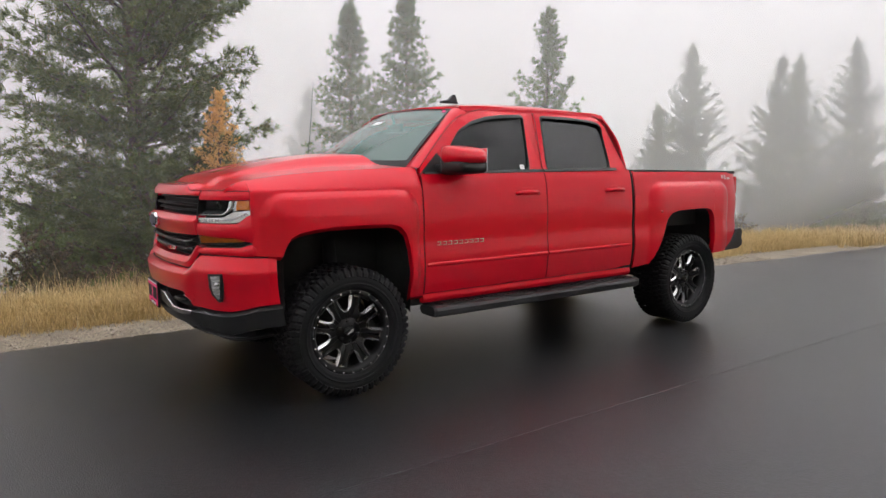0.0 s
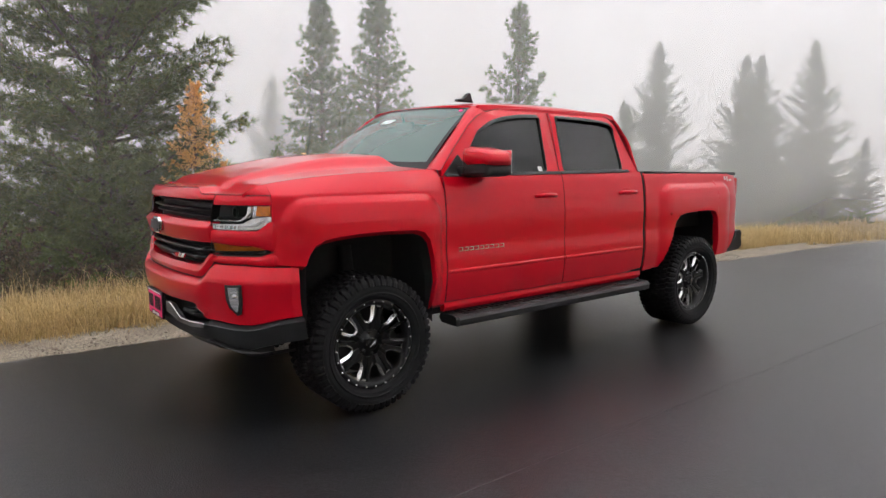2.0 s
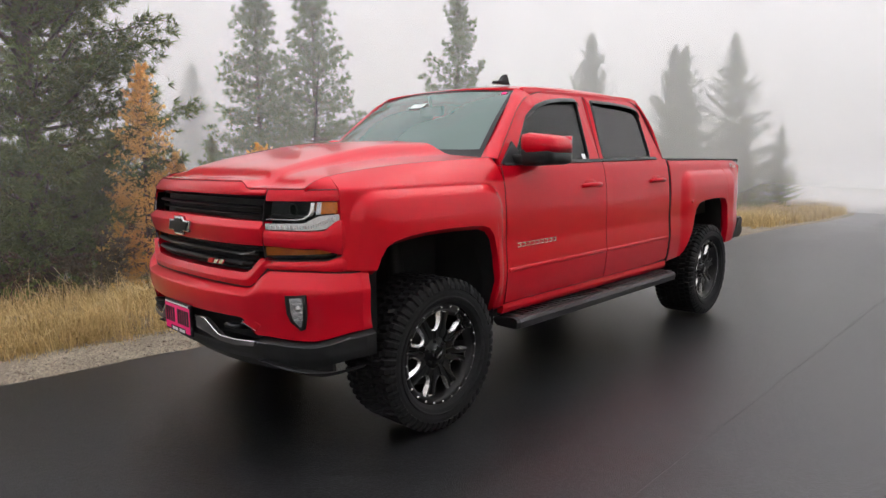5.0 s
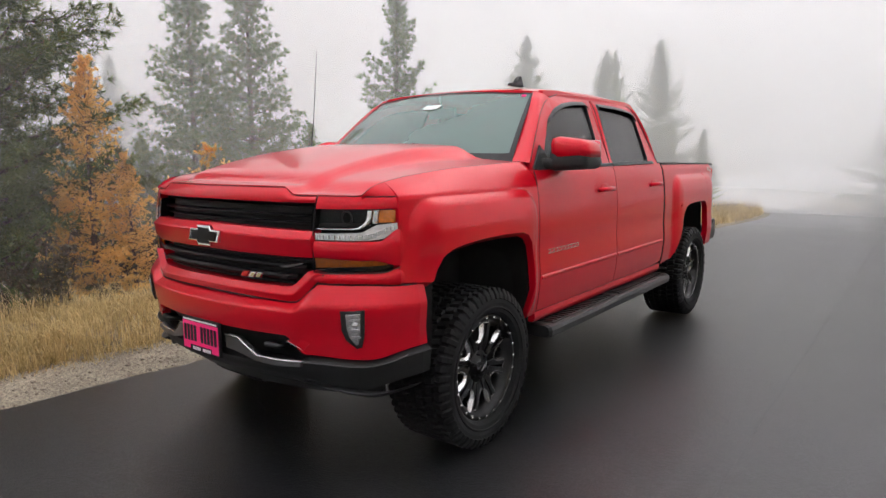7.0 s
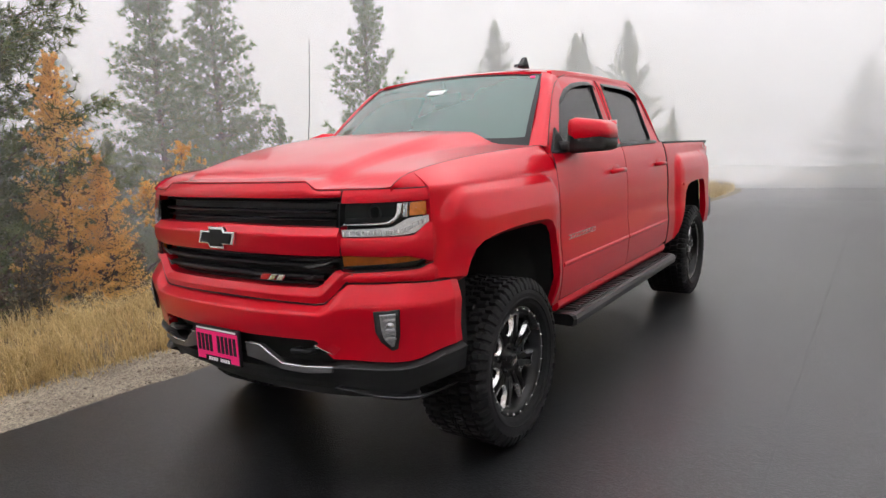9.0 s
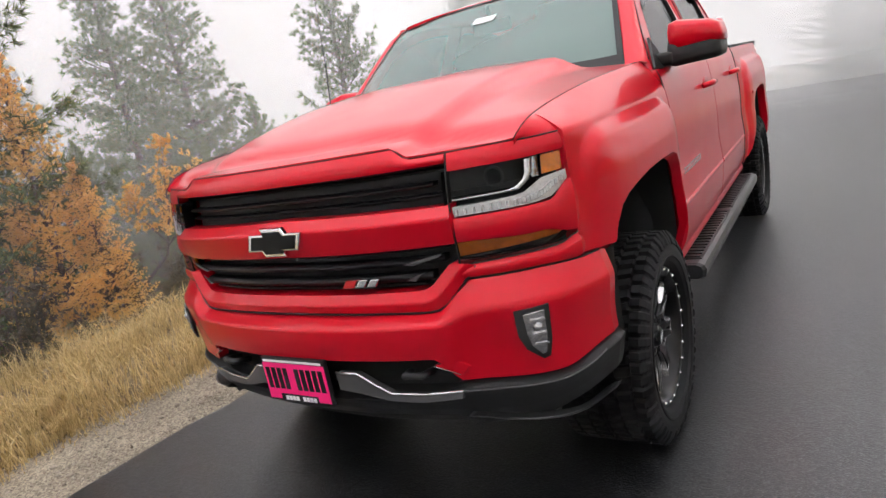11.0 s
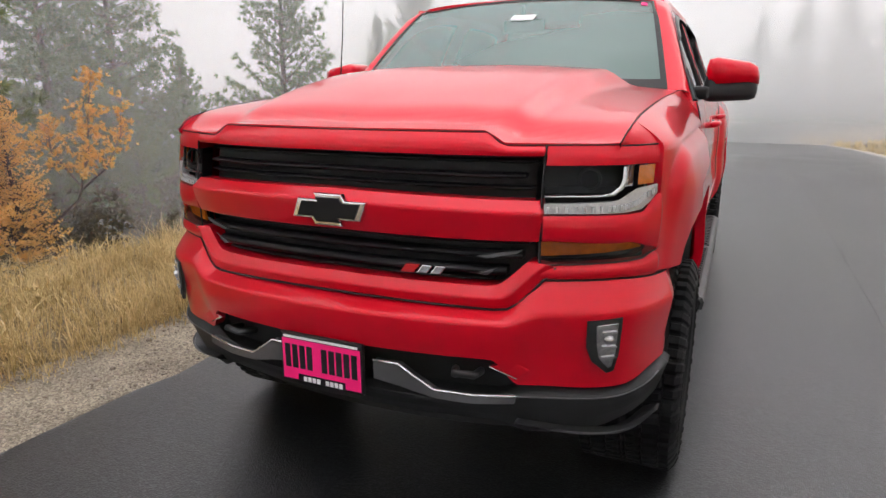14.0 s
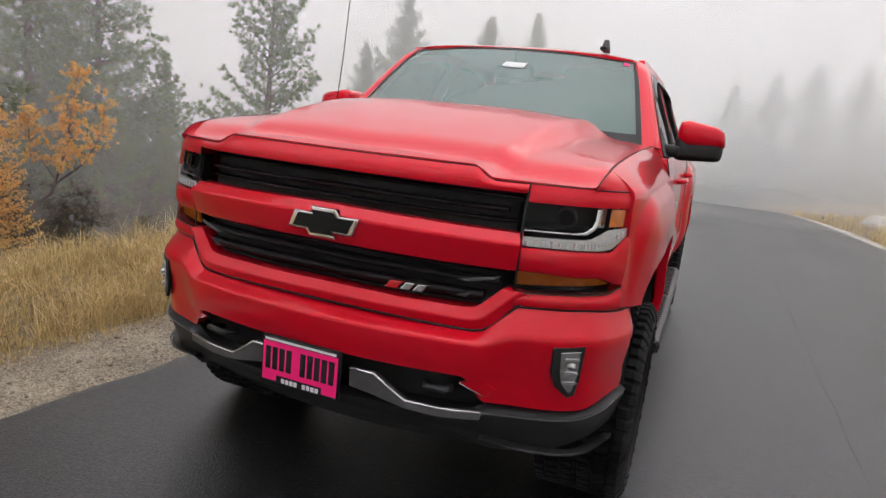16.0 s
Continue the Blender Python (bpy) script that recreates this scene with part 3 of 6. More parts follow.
def conifer(name, seed, height, radius, rise, bare, needle, mat, label, category, droop=0.25, gap=0.30, per=5, shape=0.85, fork=0.34, ragged=0.45, fluff=0.03, core=0):
    """A trunk, limbs in whorls and a crown of needle tufts. needle: count, length, width, spacing."""
    r = np.random.default_rng(seed)
    tree = thing(name, label=label, category=category)
    bm = bmesh.new()
    lean = r.normal(0, 0.012, 2)
    tp = [(lean[0] * z * z * 0.2, lean[1] * z * z * 0.2, z) for z in np.linspace(-0.4, height, 9)]
    tr0 = 0.012 * height + 0.025
    tube(bm, tp, [tr0 * (1 - 0.93 * i / 8) for i in range(9)], 8)
    pos, axs = [], []
    z = bare * height
    while z < height * 0.985:
        f = (z - bare * height) / (height * (1 - bare))
        prof = radius * min(1.0, 0.55 + f * 4) * (1 - f) ** shape + 0.035
        a0 = r.uniform(0, 6.28)
        for k in range(per + core):
            if r.random() < 0.10:
                continue
            a = a0 + 6.283 * k / per + r.normal(0, 0.25)
            ln = prof * min(1.2, 1 + ragged * r.normal(0, 1) * 0.6)
            if k >= per:
                ln = prof * r.uniform(0.35, 0.62)
            if ln < 0.03:
                continue
            el = lerp(-droop, rise, f) + r.normal(0, 0.12)
            h = np.array([math.cos(a), math.sin(a), 0.0])
            d0 = h * math.cos(el) + np.array([0, 0, math.sin(el)])
            base = np.array([lean[0] * z * z * 0.2, lean[1] * z * z * 0.2, z + r.uniform(-0.1, 0.1)])
            n = max(3, int(ln / 0.22))
            ts = np.linspace(0, 1, n + 1)
            line = base + np.outer(ts * ln, d0) + np.outer(ts**2 * ln * 0.22, [0, 0, 1])
            tube(bm, line[:: max(1, n // 3)], [max(0.004, 0.022 * ln * (1 - 0.8 * i / 3)) for i in range(len(line[:: max(1, n // 3)]))], 4, False)
            m = max(3, int(ln / needle[3]))
            for t in np.linspace(0.22, 1, m):
                c = base + d0 * (t * ln) + np.array([0, 0, t * t * ln * 0.22])
                pos.append(c + [0, 0, r.normal(0, fluff * 0.6)])
                axs.append(d0 + [0, 0, 0.25])
                side = np.cross(d0, [0, 0, 1])
                wide = fork * ln * (1 - 0.75 * t) + 0.05 * min(1, ln / 0.4)
                for sg in (-1, 1):
                    q = wide * r.uniform(0.3, 1.0)
                    steps = max(1, int(q / needle[3]))
                    for s in range(1, steps + 1):
                        u = q * s / steps
                        pos.append(c + side * sg * u + d0 * u * 0.6 + [0, 0, r.normal(0, fluff) + 0.04 * u])
                        axs.append(side * sg * 0.7 + d0 * 0.6 + [0, 0, 0.25])
        z += gap * r.uniform(0.7, 1.3) * (1.0 if f < 0.8 else 0.7)
    top = np.array([lean[0] * height**2 * 0.2, lean[1] * height**2 * 0.2, height])
    for s in range(6):
        pos.append(top - [0, 0, 0.07 * s])
        axs.append(np.array([0, 0, 1.0]))
    put("crown", soup("crown", needles_at(np.array(pos), np.array(axs), r, needle[0], needle[1], needle[2], 1.0), mat), tree)
    part("trunk", bm, BARK, tree, "grey-brown trunk and limbs")
    return tree


def shrub(name, seed, height, radius, stems, leaf, mat, label, category):
    """Upright crooked stems that fork, with small leaves along the twigs."""
    r = np.random.default_rng(seed)
    bush = thing(name, label=label, category=category)
    bm = bmesh.new()
    pos, axs = [], []
    for _ in range(stems):
        a, tilt = r.uniform(0, 6.28), abs(r.normal(0, 0.5))
        d = np.array([math.cos(a) * math.sin(tilt), math.sin(a) * math.sin(tilt), math.cos(tilt)])
        p = np.array([*r.normal(0, radius * 0.18, 2), -0.1])
        ln = height * r.uniform(0.55, 1.05)
        line = [p]
        for s in range(5):
            d = d + r.normal(0, 0.14, 3)
            d /= np.linalg.norm(d)
            line.append(line[-1] + d * ln / 5)
        tube(bm, line, [0.014 * height * (1 - 0.17 * i) * 0.5 + 0.003 for i in range(6)], 5, False)
        for s in range(leaf[3]):
            t = r.uniform(0.25, 1)
            c = np.array(poly([tuple(q) for q in line], t))
            dd = r.normal(0, 1, 3)
            dd[2] = abs(dd[2]) * 0.6
            dd /= np.linalg.norm(dd)
            tl = radius * r.uniform(0.15, 0.6) * (1.15 - 0.6 * t)
            tube(bm, [c, c + dd * tl], [0.005, 0.002], 3, False)
            for u in np.linspace(0.2, 1, leaf[4]):
                pos.append(c + dd * tl * u + r.normal(0, 0.03, 3))
                axs.append(dd)
    put("crown", soup("crown", needles_at(np.array(pos), np.array(axs), r, leaf[0], leaf[1], leaf[2], 1.4), mat), bush)
    part("stem", bm, BARK, bush)
    return bush


def stand(tree, x, y, scale, turn, z=None):
    """Set a tree on the ground."""
    gz = ground_z(x, y) if z is None else z
    tree.matrix_basis = pose(x, y, gz - 0.05, 0, 0, turn)
    tree.scale = (scale,) * 3
    return tree


def again(tree, x, y, scale, turn, label=""):
    c = copy_thing(tree, pose(0, 0, 0))
    if label:
        c["label"] = label
    return stand(c, x, y, scale, turn)


TREES = "trees beside the road"
big_pine = conifer("pine_tree", 5, 11.0, 1.82, 0.75, 0.04, (15, 0.135, 0.017, 0.125), NEEDLE, "large dense dark green pine on the roadside bank", "tree", droop=0.05, gap=0.20, per=7, shape=0.66, fork=0.46, ragged=0.5, fluff=0.09)
stand(big_pine, -0.08, -7.1, 1.1, 40)
pine_a = conifer("pine_tree", 7, 9.0, 2.2, 0.42, 0.06, (16, 0.125, 0.019, 0.13), LIGHTENED_PINE, "tall open pine fading into the fog", "tree", droop=0.08, gap=0.25, per=7, shape=1.0, fork=0.44, ragged=0.5, fluff=0.08)
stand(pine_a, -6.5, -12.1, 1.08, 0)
pine_c = conifer("pine_tree", 9, 8.6, 1.9, 0.95, 0.08, (20, 0.12, 0.018, 0.13), LIGHTENED_PINE, "open-crowned pine with upturned limbs in fog", "tree", droop=-0.05, gap=0.34, per=5, shape=0.78, fork=0.40, ragged=0.6, fluff=0.07)
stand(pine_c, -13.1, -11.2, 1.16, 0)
fir = conifer("fir_tree", 12, 8.0, 2.15, 0.75, 0.02, (11, 0.12, 0.021, 0.115), SPRUCE, "narrow conical fir standing in fog", "tree", droop=0.12, gap=0.27, per=6, shape=0.88, fork=0.25, ragged=0.75, fluff=0.03, core=7)
stand(fir, -19.0, -9.9, 1.09, 0)
for t in (big_pine, pine_a, pine_c, fir):
    t["group"] = TREES
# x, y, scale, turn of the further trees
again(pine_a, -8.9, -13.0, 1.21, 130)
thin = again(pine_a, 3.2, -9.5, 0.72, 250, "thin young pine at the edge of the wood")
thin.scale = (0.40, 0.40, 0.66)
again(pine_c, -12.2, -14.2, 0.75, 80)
for x, y, s, a in ((-19.6, -6.95, 0.85, 30), (-22.4, -7.75, 0.94, 100), (-22.9, -5.85, 0.885, 200), (-20.2, -11.9, 0.97, 250), (-9.6, -23.0, 1.15, 60),
                   (-24.5, -13.5, 0.9, 15), (-26.5, -9.0, 0.8, 310)):
    again(fir, x, y, s, a)
# broad, merging firs where the road bends
for x, y, s, a in ((-34.0, 3.4, 0.80, 20), (-33.5, 5.4, 0.80, 140), (-33.0, 7.2, 0.76, 260), (-35.0, 1.6, 0.76, 45), (-32.0, 11.5, 0.80, 330), (-33.0, 14.0, 0.9, 170), (-34.0, 9.2, 0.8, 80)):
    again(fir, x, y, s, a, "broad fir almost lost in thick fog").scale = (s * 1.5, s * 1.5, s)
for x, y, s, a in ((-4.6, -9.4, 0.42, 10), (-6.6, -9.8, 0.5, 200), (-8.6, -10.6, 0.46, 90), (-2.6, -9.6, 0.5, 150), (-5.4, -12.4, 0.7, 280), (-10.4, -11.6, 0.5, 45), (1.4, -8.0, 0.36, 20), (2.7, -7.9, 0.34, 110), (-0.4, -9.4, 0.48, 260), (0.5, -6.5, 0.24, 70), (4.2, -8.6, 0.40, 190),
                   (-20.8, -5.6, 0.36, 40), (-21.6, -7.6, 0.45, 130), (-22.4, -5.2, 0.42, 220), (-21.4, -8.9, 0.42, 300), (-23.4, -4.4, 0.40, 80)):
    again(fir, x, y, s, a, "young fir in the undergrowth below the bank")
for x, y, s, a in ((-6.0, 27.5, 1.05, 30), (-1.0, 28.5, 1.2, 120), (4.5, 27.5, 1.0, 210), (-12.0, 26.5, 0.95, 300), (10.5, 27.0, 1.1, 75)):
    again(fir, x, y, s, a, "dark fir on the far side of the road")
larch = conifer("larch_tree", 15, 4.9, 0.85, 0.7, 0.08, (8, 0.055, 0.028, 0.075), LARCH, "young larch with golden autumn needles", "tree", droop=0.0, gap=0.14, per=6, shape=0.7, ragged=0.5)
stand(larch, -0.95, -5.5, 0.69, 0)
again(larch, -1.40, -5.4, 0.45, 140)
again(larch, -0.62, -5.5, 0.36, 250)


def sapling():
    """A crooked leaning stem with one side limb, thin twigs and sparse leaves."""
    r = np.random.default_rng(31)
    tree = thing("aspen_sapling", (-2.1, -6.5, -1.0), label="crooked sapling with sparse orange autumn leaves", category="tree")
    stems = [[(0, 0, -0.1), (-0.06, 0, 0.55), (-0.34, 0, 0.85), (-0.72, 0.05, 1.12), (-0.97, 0, 1.70), (-1.10, -0.05, 2.25), (-1.18, 0, 2.72)],
             [(-0.78, 0, 1.22), (-1.15, 0.1, 1.50), (-1.42, 0.1, 1.90), (-1.52, 0.05, 2.45)],
             [(-0.80, 0, 1.30), (-0.62, -0.2, 1.75), (-0.66, -0.25, 2.15)]]
    bm, pos, axs = bmesh.new(), [], []
    for line, w in zip(stems, (0.032, 0.016, 0.012)):
        tube(bm, line, [w * (1 - 0.8 * i / (len(line) - 1)) for i in range(len(line))], 6, False)
        for _ in range(46 if w > 0.02 else 26):
            t = r.uniform(0.52 if w > 0.02 else 0.2, 1)
            c = np.array(poly(line, t))
            d = r.normal(0, 1, 3)
            d[2] = 0.3 + abs(d[2]) * 0.5
            d /= np.linalg.norm(d)
            tl = r.uniform(0.12, 0.42) * (1.3 - 0.8 * t)
            tube(bm, [c, c + d * tl], [0.004, 0.0015], 3, False)
            for u in np.linspace(0.3, 1, 7):
                pos.append(c + d * tl * u + r.normal(0, 0.025, 3))
                axs.append(d)
    put("crown", soup("crown", needles_at(np.array(pos), np.array(axs), r, 5, 0.05, 0.034, 1.4), LARCH), tree)
    part("stem", bm, BARK, tree)
    return tree


sapling()
brush = shrub("shrub", 33, 1.5, 0.9, 9, (5, 0.06, 0.028, 16, 7), BRUSH, "brownish undergrowth shrub at the foot of the pines", "shrub")
stand(brush, 1.1, -5.2, 1.0, 0)
for k, (x, y, s) in enumerate(((2.2, -5.6, 1.1), (-0.3, -5.4, 1.0), (-1.2, -6.0, 1.1), (-2.6, -6.4, 1.0), (-4.2, -7.2, 1.1), (-5.8, -7.4, 1.2), (-7.4, -7.8, 1.2),
                               (-9.2, -7.6, 1.1), (3.6, -6.6, 1.3), (-3.4, -8.2, 1.3), (-11.5, -7.6, 1.2), (-14.5, -5.2, 0.9), (-19.8, 9.0, 1.3), (-23.0, 8.4, 1.4))):
    again(brush, x, y, s, 47 * k)
bm = bmesh.new()
tube(bm, [(0, 0, -0.3), (0.03, 0.02, 2.6), (0.02, -0.02, 5.4)], [0.05, 0.04, 0.015], 7)
for k in range(14):
    a, zz = 2.4 * k, 1.2 + 0.28 * k
    tube(bm, [(0.03, 0, zz), (0.3 * math.cos(a), 0.3 * math.sin(a), zz + 0.08)], [0.008, 0.003], 4)
snag = thing("dead_tree", label="bare dead trunk standing among the pines", category="tree")
part("trunk", bm, BARK, snag)
stand(snag, -11.7, -13.7, 1.12, 0)


# ---------------------------------------------------------------- fog
BEARINGS = [-180, -166, -155, -147, -142, -134, -120, -108, -98, -92, -80, -66, -45, 0, 60, 120, 165, 180]


def mist_ring(radii, density, low, high):
    """An upright veil that winds between the rows of trees: its distance at each bearing."""
    n, v = 240, []
    for k in range(n):
        b = -180 + 360 * k / n
        a, r = radians(b), float(np.interp(b, BEARINGS, radii))
        x, y = -1.3 + r * math.cos(a), 1.0 + r * math.sin(a)
        v += [(x, y, -8.0), (x, y, 34.0)]
    f = [(2 * k, 2 * ((k + 1) % n), 2 * ((k + 1) % n) + 1, 2 * k + 1) for k in range(n)]
    return tagged(put("fog_veil", mesh_of("fog_veil", v, f, mist_mat("fog", density, low, high))), label="pale grey drifting fog", category="fog", kind="stuff")


mist_ring([5.6, 5.4, 5.3, 5.2, 5.1, 5.1, 5.0, 4.9, 4.9, 4.9, 4.9, 5.0, 5.4, 6.2, 6.4, 6.2, 5.8, 5.6], 0.085, -0.2, 2.4)
mist_ring([12.5, 12.8, 13.2, 13.4, 12.8, 10.6, 8.7, 8.3, 8.9, 9.9, 10.6, 9.4, 9.6, 10, 10, 10.5, 12, 12.5], 0.23, -0.8, 1.9)
mist_ring([14.6, 14.9, 15.2, 17.2, 18.4, 19.6, 20.2, 20.0, 19.0, 18.0, 17.0, 16.0, 15.0, 14.0, 13.4, 13.4, 14.2, 14.6], 0.47, -1.0, 2.0)
mist_ring([23.6, 23.2, 23.2, 24.4, 23.6, 22.6, 22.0, 22.0, 22.4, 23, 23, 23, 23, 23, 23, 23, 23.4, 23.6], 0.40, -4.0, 0.6)
mist_ring([29.0, 29.5, 40.0, 47.0] + [47.0] * 9 + [46.0, 34.0, 28.5, 28.5, 29.0], 0.10, -6.0, -1.5)
mist_ring([41.0, 39.5, 32.0, 30.5] + [31.5] * 11 + [38.0, 40.0, 41.0], 0.46, -6.0, -1.5)
mist_ring([52.0] * 18, 0.90, -9.0, -3.0)


# ---------------------------------------------------------------- the pickup
# x runs forwards from the front axle, y to the driver's side, z up from the road.
truck = thing("pickup_truck", label="bright red lifted crew-cab pickup parked on the wet road", category="pickup truck")
AN = [0, 0.25, 0.5, 0.64, 0.835, 0.935, 0.985, 1.0]
AX = [0.952, 0.940, 0.897, 0.848, 0.745, 0.610, 0.45, 0.30]
AY = [0, 0.25, 0.5, 0.64, 0.835, 0.935, 0.985, 1.0]
SA, SX, SY = [-a for a in AN[:0:-1]] + AN, AX[:0:-1] + AX, [-y for y in AY[:0:-1]] + AY


def nose(a, z, out=0.0):
    """A point on the truck's face: a runs from the middle (0) round the corner to the flank (1)."""
    x, y = curve(SA, SX, a), curve(SA, SY, a)
    e = 0.01
    tx, ty = curve(SA, SX, a + e) - curve(SA, SX, a - e), curve(SA, SY, a + e) - curve(SA, SY, a - e)
    q = math.hypot(tx, ty) or 1
    nx, ny = ty / q, -tx / q
    back = curve([0.45, 0.62, 0.80, 1.0, 1.2, 1.33, 1.42], [0.05, 0.02, 0.0, 0.0, 0.0, 0.022, 0.06], z)
    return x - back + nx * out, y + ny * out, z


def flare(x, z, x0, x1, top, r):
    """How far the wheel arch bulges: 0 outside, 1 within a rounded outline, dying away low down at the front."""
    px, pz = max(x0 + r - x, x - x1 + r, 0), max(z - top + r, 0)
    d = r - math.hypot(px, pz)
    low = smooth01(x, 0.22, 0.56) * (1 - smooth01(z, 0.94, 1.32)) if x1 > 0 else 0.0
    edge = math.sin(min(1, max(0, d / 0.050)) * math.pi / 2)
    return (0.42 * edge + 0.58 * math.sin(min(1, max(0, d / 0.21)) * math.pi / 2)) * (1 - 0.75 * low)


def flank(x, z):
    """Half the truck's width."""
    y = curve([0.55, 0.62, 0.70, 0.79, 0.86, 0.98, 1.08, 1.18, 1.26, 1.31, 1.38, 1.43, 1.47], [0.952, 0.975, 0.990, 0.999, 0.999, 0.990, 0.992, 0.990, 0.984, 0.979, 0.968, 0.956, 0.938], z)
    y = lerp(y, 0.990, smooth01(x, 0.30, 0.60) * smooth01(z, 0.88, 0.95) * smooth01(-z, -1.40, -1.34))
    y -= 0.77 * max(0, x - 0.2) ** 3
    if -0.56 < x < 0.7:
        y += 0.052 * flare(x, z, -0.540, 0.560, 1.348, 0.15) * smooth01(z, 0.55, 0.75)
    if -4.3 < x < -2.9:
        y += 0.054 * flare(x, z, -4.21, -3.01, 1.362, 0.14)
    if x < -4.15:
        y -= 0.55 * (-4.15 - x) ** 2
    return y


def side_panel(xs, zb, zt, nv, sg, extra=None):
    """A flank sheet by columns: from zb(x) up to zt(x)."""
    n = len(xs) - 1

    def fn(u, v):
        x = xs[round(u * n)]
        z = lerp(zb(x), zt(x), v)
        return x, sg * (flank(x, z) + (extra(x, z) if extra else 0)), z
    return panel(fn, n, nv, (0, -sg, 0), 0.05)


def line_of(pts):
    xs, ys = [p[0] for p in pts], [p[1] for p in pts]

    def f(x):
        return float(np.interp(x, xs, ys))
    return f


def span(a, b, n):
    return [lerp(a, b, i / n) for i in range(n + 1)]


front_arch = [(-0.462, 0.60), (-0.458, 0.80), (-0.44, 0.96), (-0.41, 1.055), (-0.365, 1.103), (-0.30, 1.122), (-0.10, 1.128), (0.10, 1.126), (0.25, 1.115), (0.34, 1.098),
              (0.39, 1.070), (0.42, 1.02), (0.438, 0.965)]
rear_arch = [(-3.935, 0.66), (-3.934, 0.80), (-3.93, 0.95), (-3.915, 1.035), (-3.875, 1.083), (-3.80, 1.103), (-3.55, 1.103), (-3.36, 1.095), (-3.265, 1.075), (-3.205, 1.025),
             (-3.15, 0.90), (-3.09, 0.76), (-3.02, 0.62)]
fender_bottom = line_of([(-0.58, 0.60), (-0.463, 0.60)] + front_arch + [(0.44, 0.958), (0.62, 0.975)])
bed_bottom = line_of([(-4.42, 0.868), (-4.32, 0.748), (-4.24, 0.690), (-4.15, 0.665), (-3.936, 0.655)] + rear_arch + [(-2.80, 0.60)])
fx = sorted(span(-0.575, -0.463, 8) + [p[0] for p in front_arch] + span(-0.28, 0.24, 12) + [0.36, 0.405, 0.43] + span(0.445, 0.607, 12))
bx = sorted(span(-4.42, -3.937, 24) + [p[0] for p in rear_arch] + span(-3.78, -3.30, 12) + [-3.90, -3.178, -3.12, -3.05] + span(-3.0, -2.805, 8))


def hood_edge(x):
    """The shut line beside the hood: y and z."""
    return (curve([-0.56, -0.3, 0.1, 0.45, 0.66, 0.735], [0.872, 0.866, 0.860, 0.853, 0.846, 0.832], x),
            curve([-0.56, -0.3, 0.1, 0.42, 0.60, 0.675, 0.735], [1.502, 1.492, 1.474, 1.447, 1.422, 1.402, 1.364], x))


def fender_top(x, v):
    """The fender's rounded shoulder, from the crease up to the hood."""
    x = min(x, 0.72)
    y0, z0 = flank(x, 1.36), 1.36
    y1, z1 = hood_edge(x)
    h = z1 - z0
    a, b, c = (1 - v) ** 2, 2 * v * (1 - v), v * v
    return x, a * y0 + b * lerp(y0, y1, 0.36) + c * (y1 + 0.004), a * z0 + b * (z0 + 0.56 * h) + c * z1


def fender_fn(x, j, sg):
    """Fender and shoulder in one sheet, row j of 56."""
    if j <= 46:
        z = lerp(fender_bottom(x), 1.36, j / 46)
        return x, sg * flank(x, z), z
    x, y, z = fender_top(x, (j - 46) / 10)
    return x, sg * y, z


for sg in (1, -1):
    part("front_fender", panel(lambda u, v: fender_fn(fx[round(u * (len(fx) - 1))], round(v * 56), sg), len(fx) - 1, 56, (0, -sg * 0.8, -0.5), 0.05), RED, truck, smooth=True)
    part("front_door", side_panel(span(-0.585, -1.742, 16), lambda x: 0.615, lambda x: 1.452 + 0.012 * (-x - 0.585), 30, sg), RED, truck, smooth=True)
    part("rear_door", side_panel(span(-1.750, -2.765, 16), lambda x: 0.615 + 0.02 * smooth01(-x, 2.5, 2.77), lambda x: 1.466 + 0.006 * (-x - 1.75), 30, sg), RED, truck, smooth=True)
    part("rocker_panel", side_panel(span(-0.575, -2.775, 12), lambda x: 0.545, lambda x: 0.609, 8, sg, lambda x, z: -0.004 + 0.016 * math.sin(math.pi * smooth01(z, 0.52, 0.615))), RED, truck, smooth=True)
    part("bed_side", side_panel(bx, bed_bottom, lambda x: 1.462 - 0.012 * (-x - 2.8), 48, sg), RED, truck, smooth=True)
    # door crease strips
    for x0, x1 in ((-0.60, -1.735), (-1.758, -2.74)):
        part("side_moulding", panel(lambda u, v: (lerp(x0, x1, u), sg * (flank(lerp(x0, x1, u), 0.82) + 0.008 * math.sin(math.pi * v) ** 0.5 - 0.002), 0.802 + 0.032 * v), 14, 6, (0, -sg, 0), 0.012),
             RED, truck, smooth=True)
    # dark jambs behind the shut lines
    bm = bmesh.new()
    for x0, x1, z1 in ((-0.53, -0.66, 1.36), (-1.69, -1.80, 1.45), (-2.70, -2.86, 1.44)):
        box(bm, (x1, sg * 0.93 - 0.015, 0.60), (x0, sg * 0.93 + 0.015, z1))
    box(bm, (-2.80, sg * 0.915 - 0.01, 0.53), (-0.5, sg * 0.915 + 0.01, 0.66))
    part("door_jamb", bm, DARK, truck)

# ---- hood
def hood_front(y):
    """Front edge of the hood: x and z of the shut line."""
    a = abs(y)
    z = 1.402 - 0.036 * smooth01(a, 0.475, 0.535)
    return nose(y, z)[0] + 0.002, z


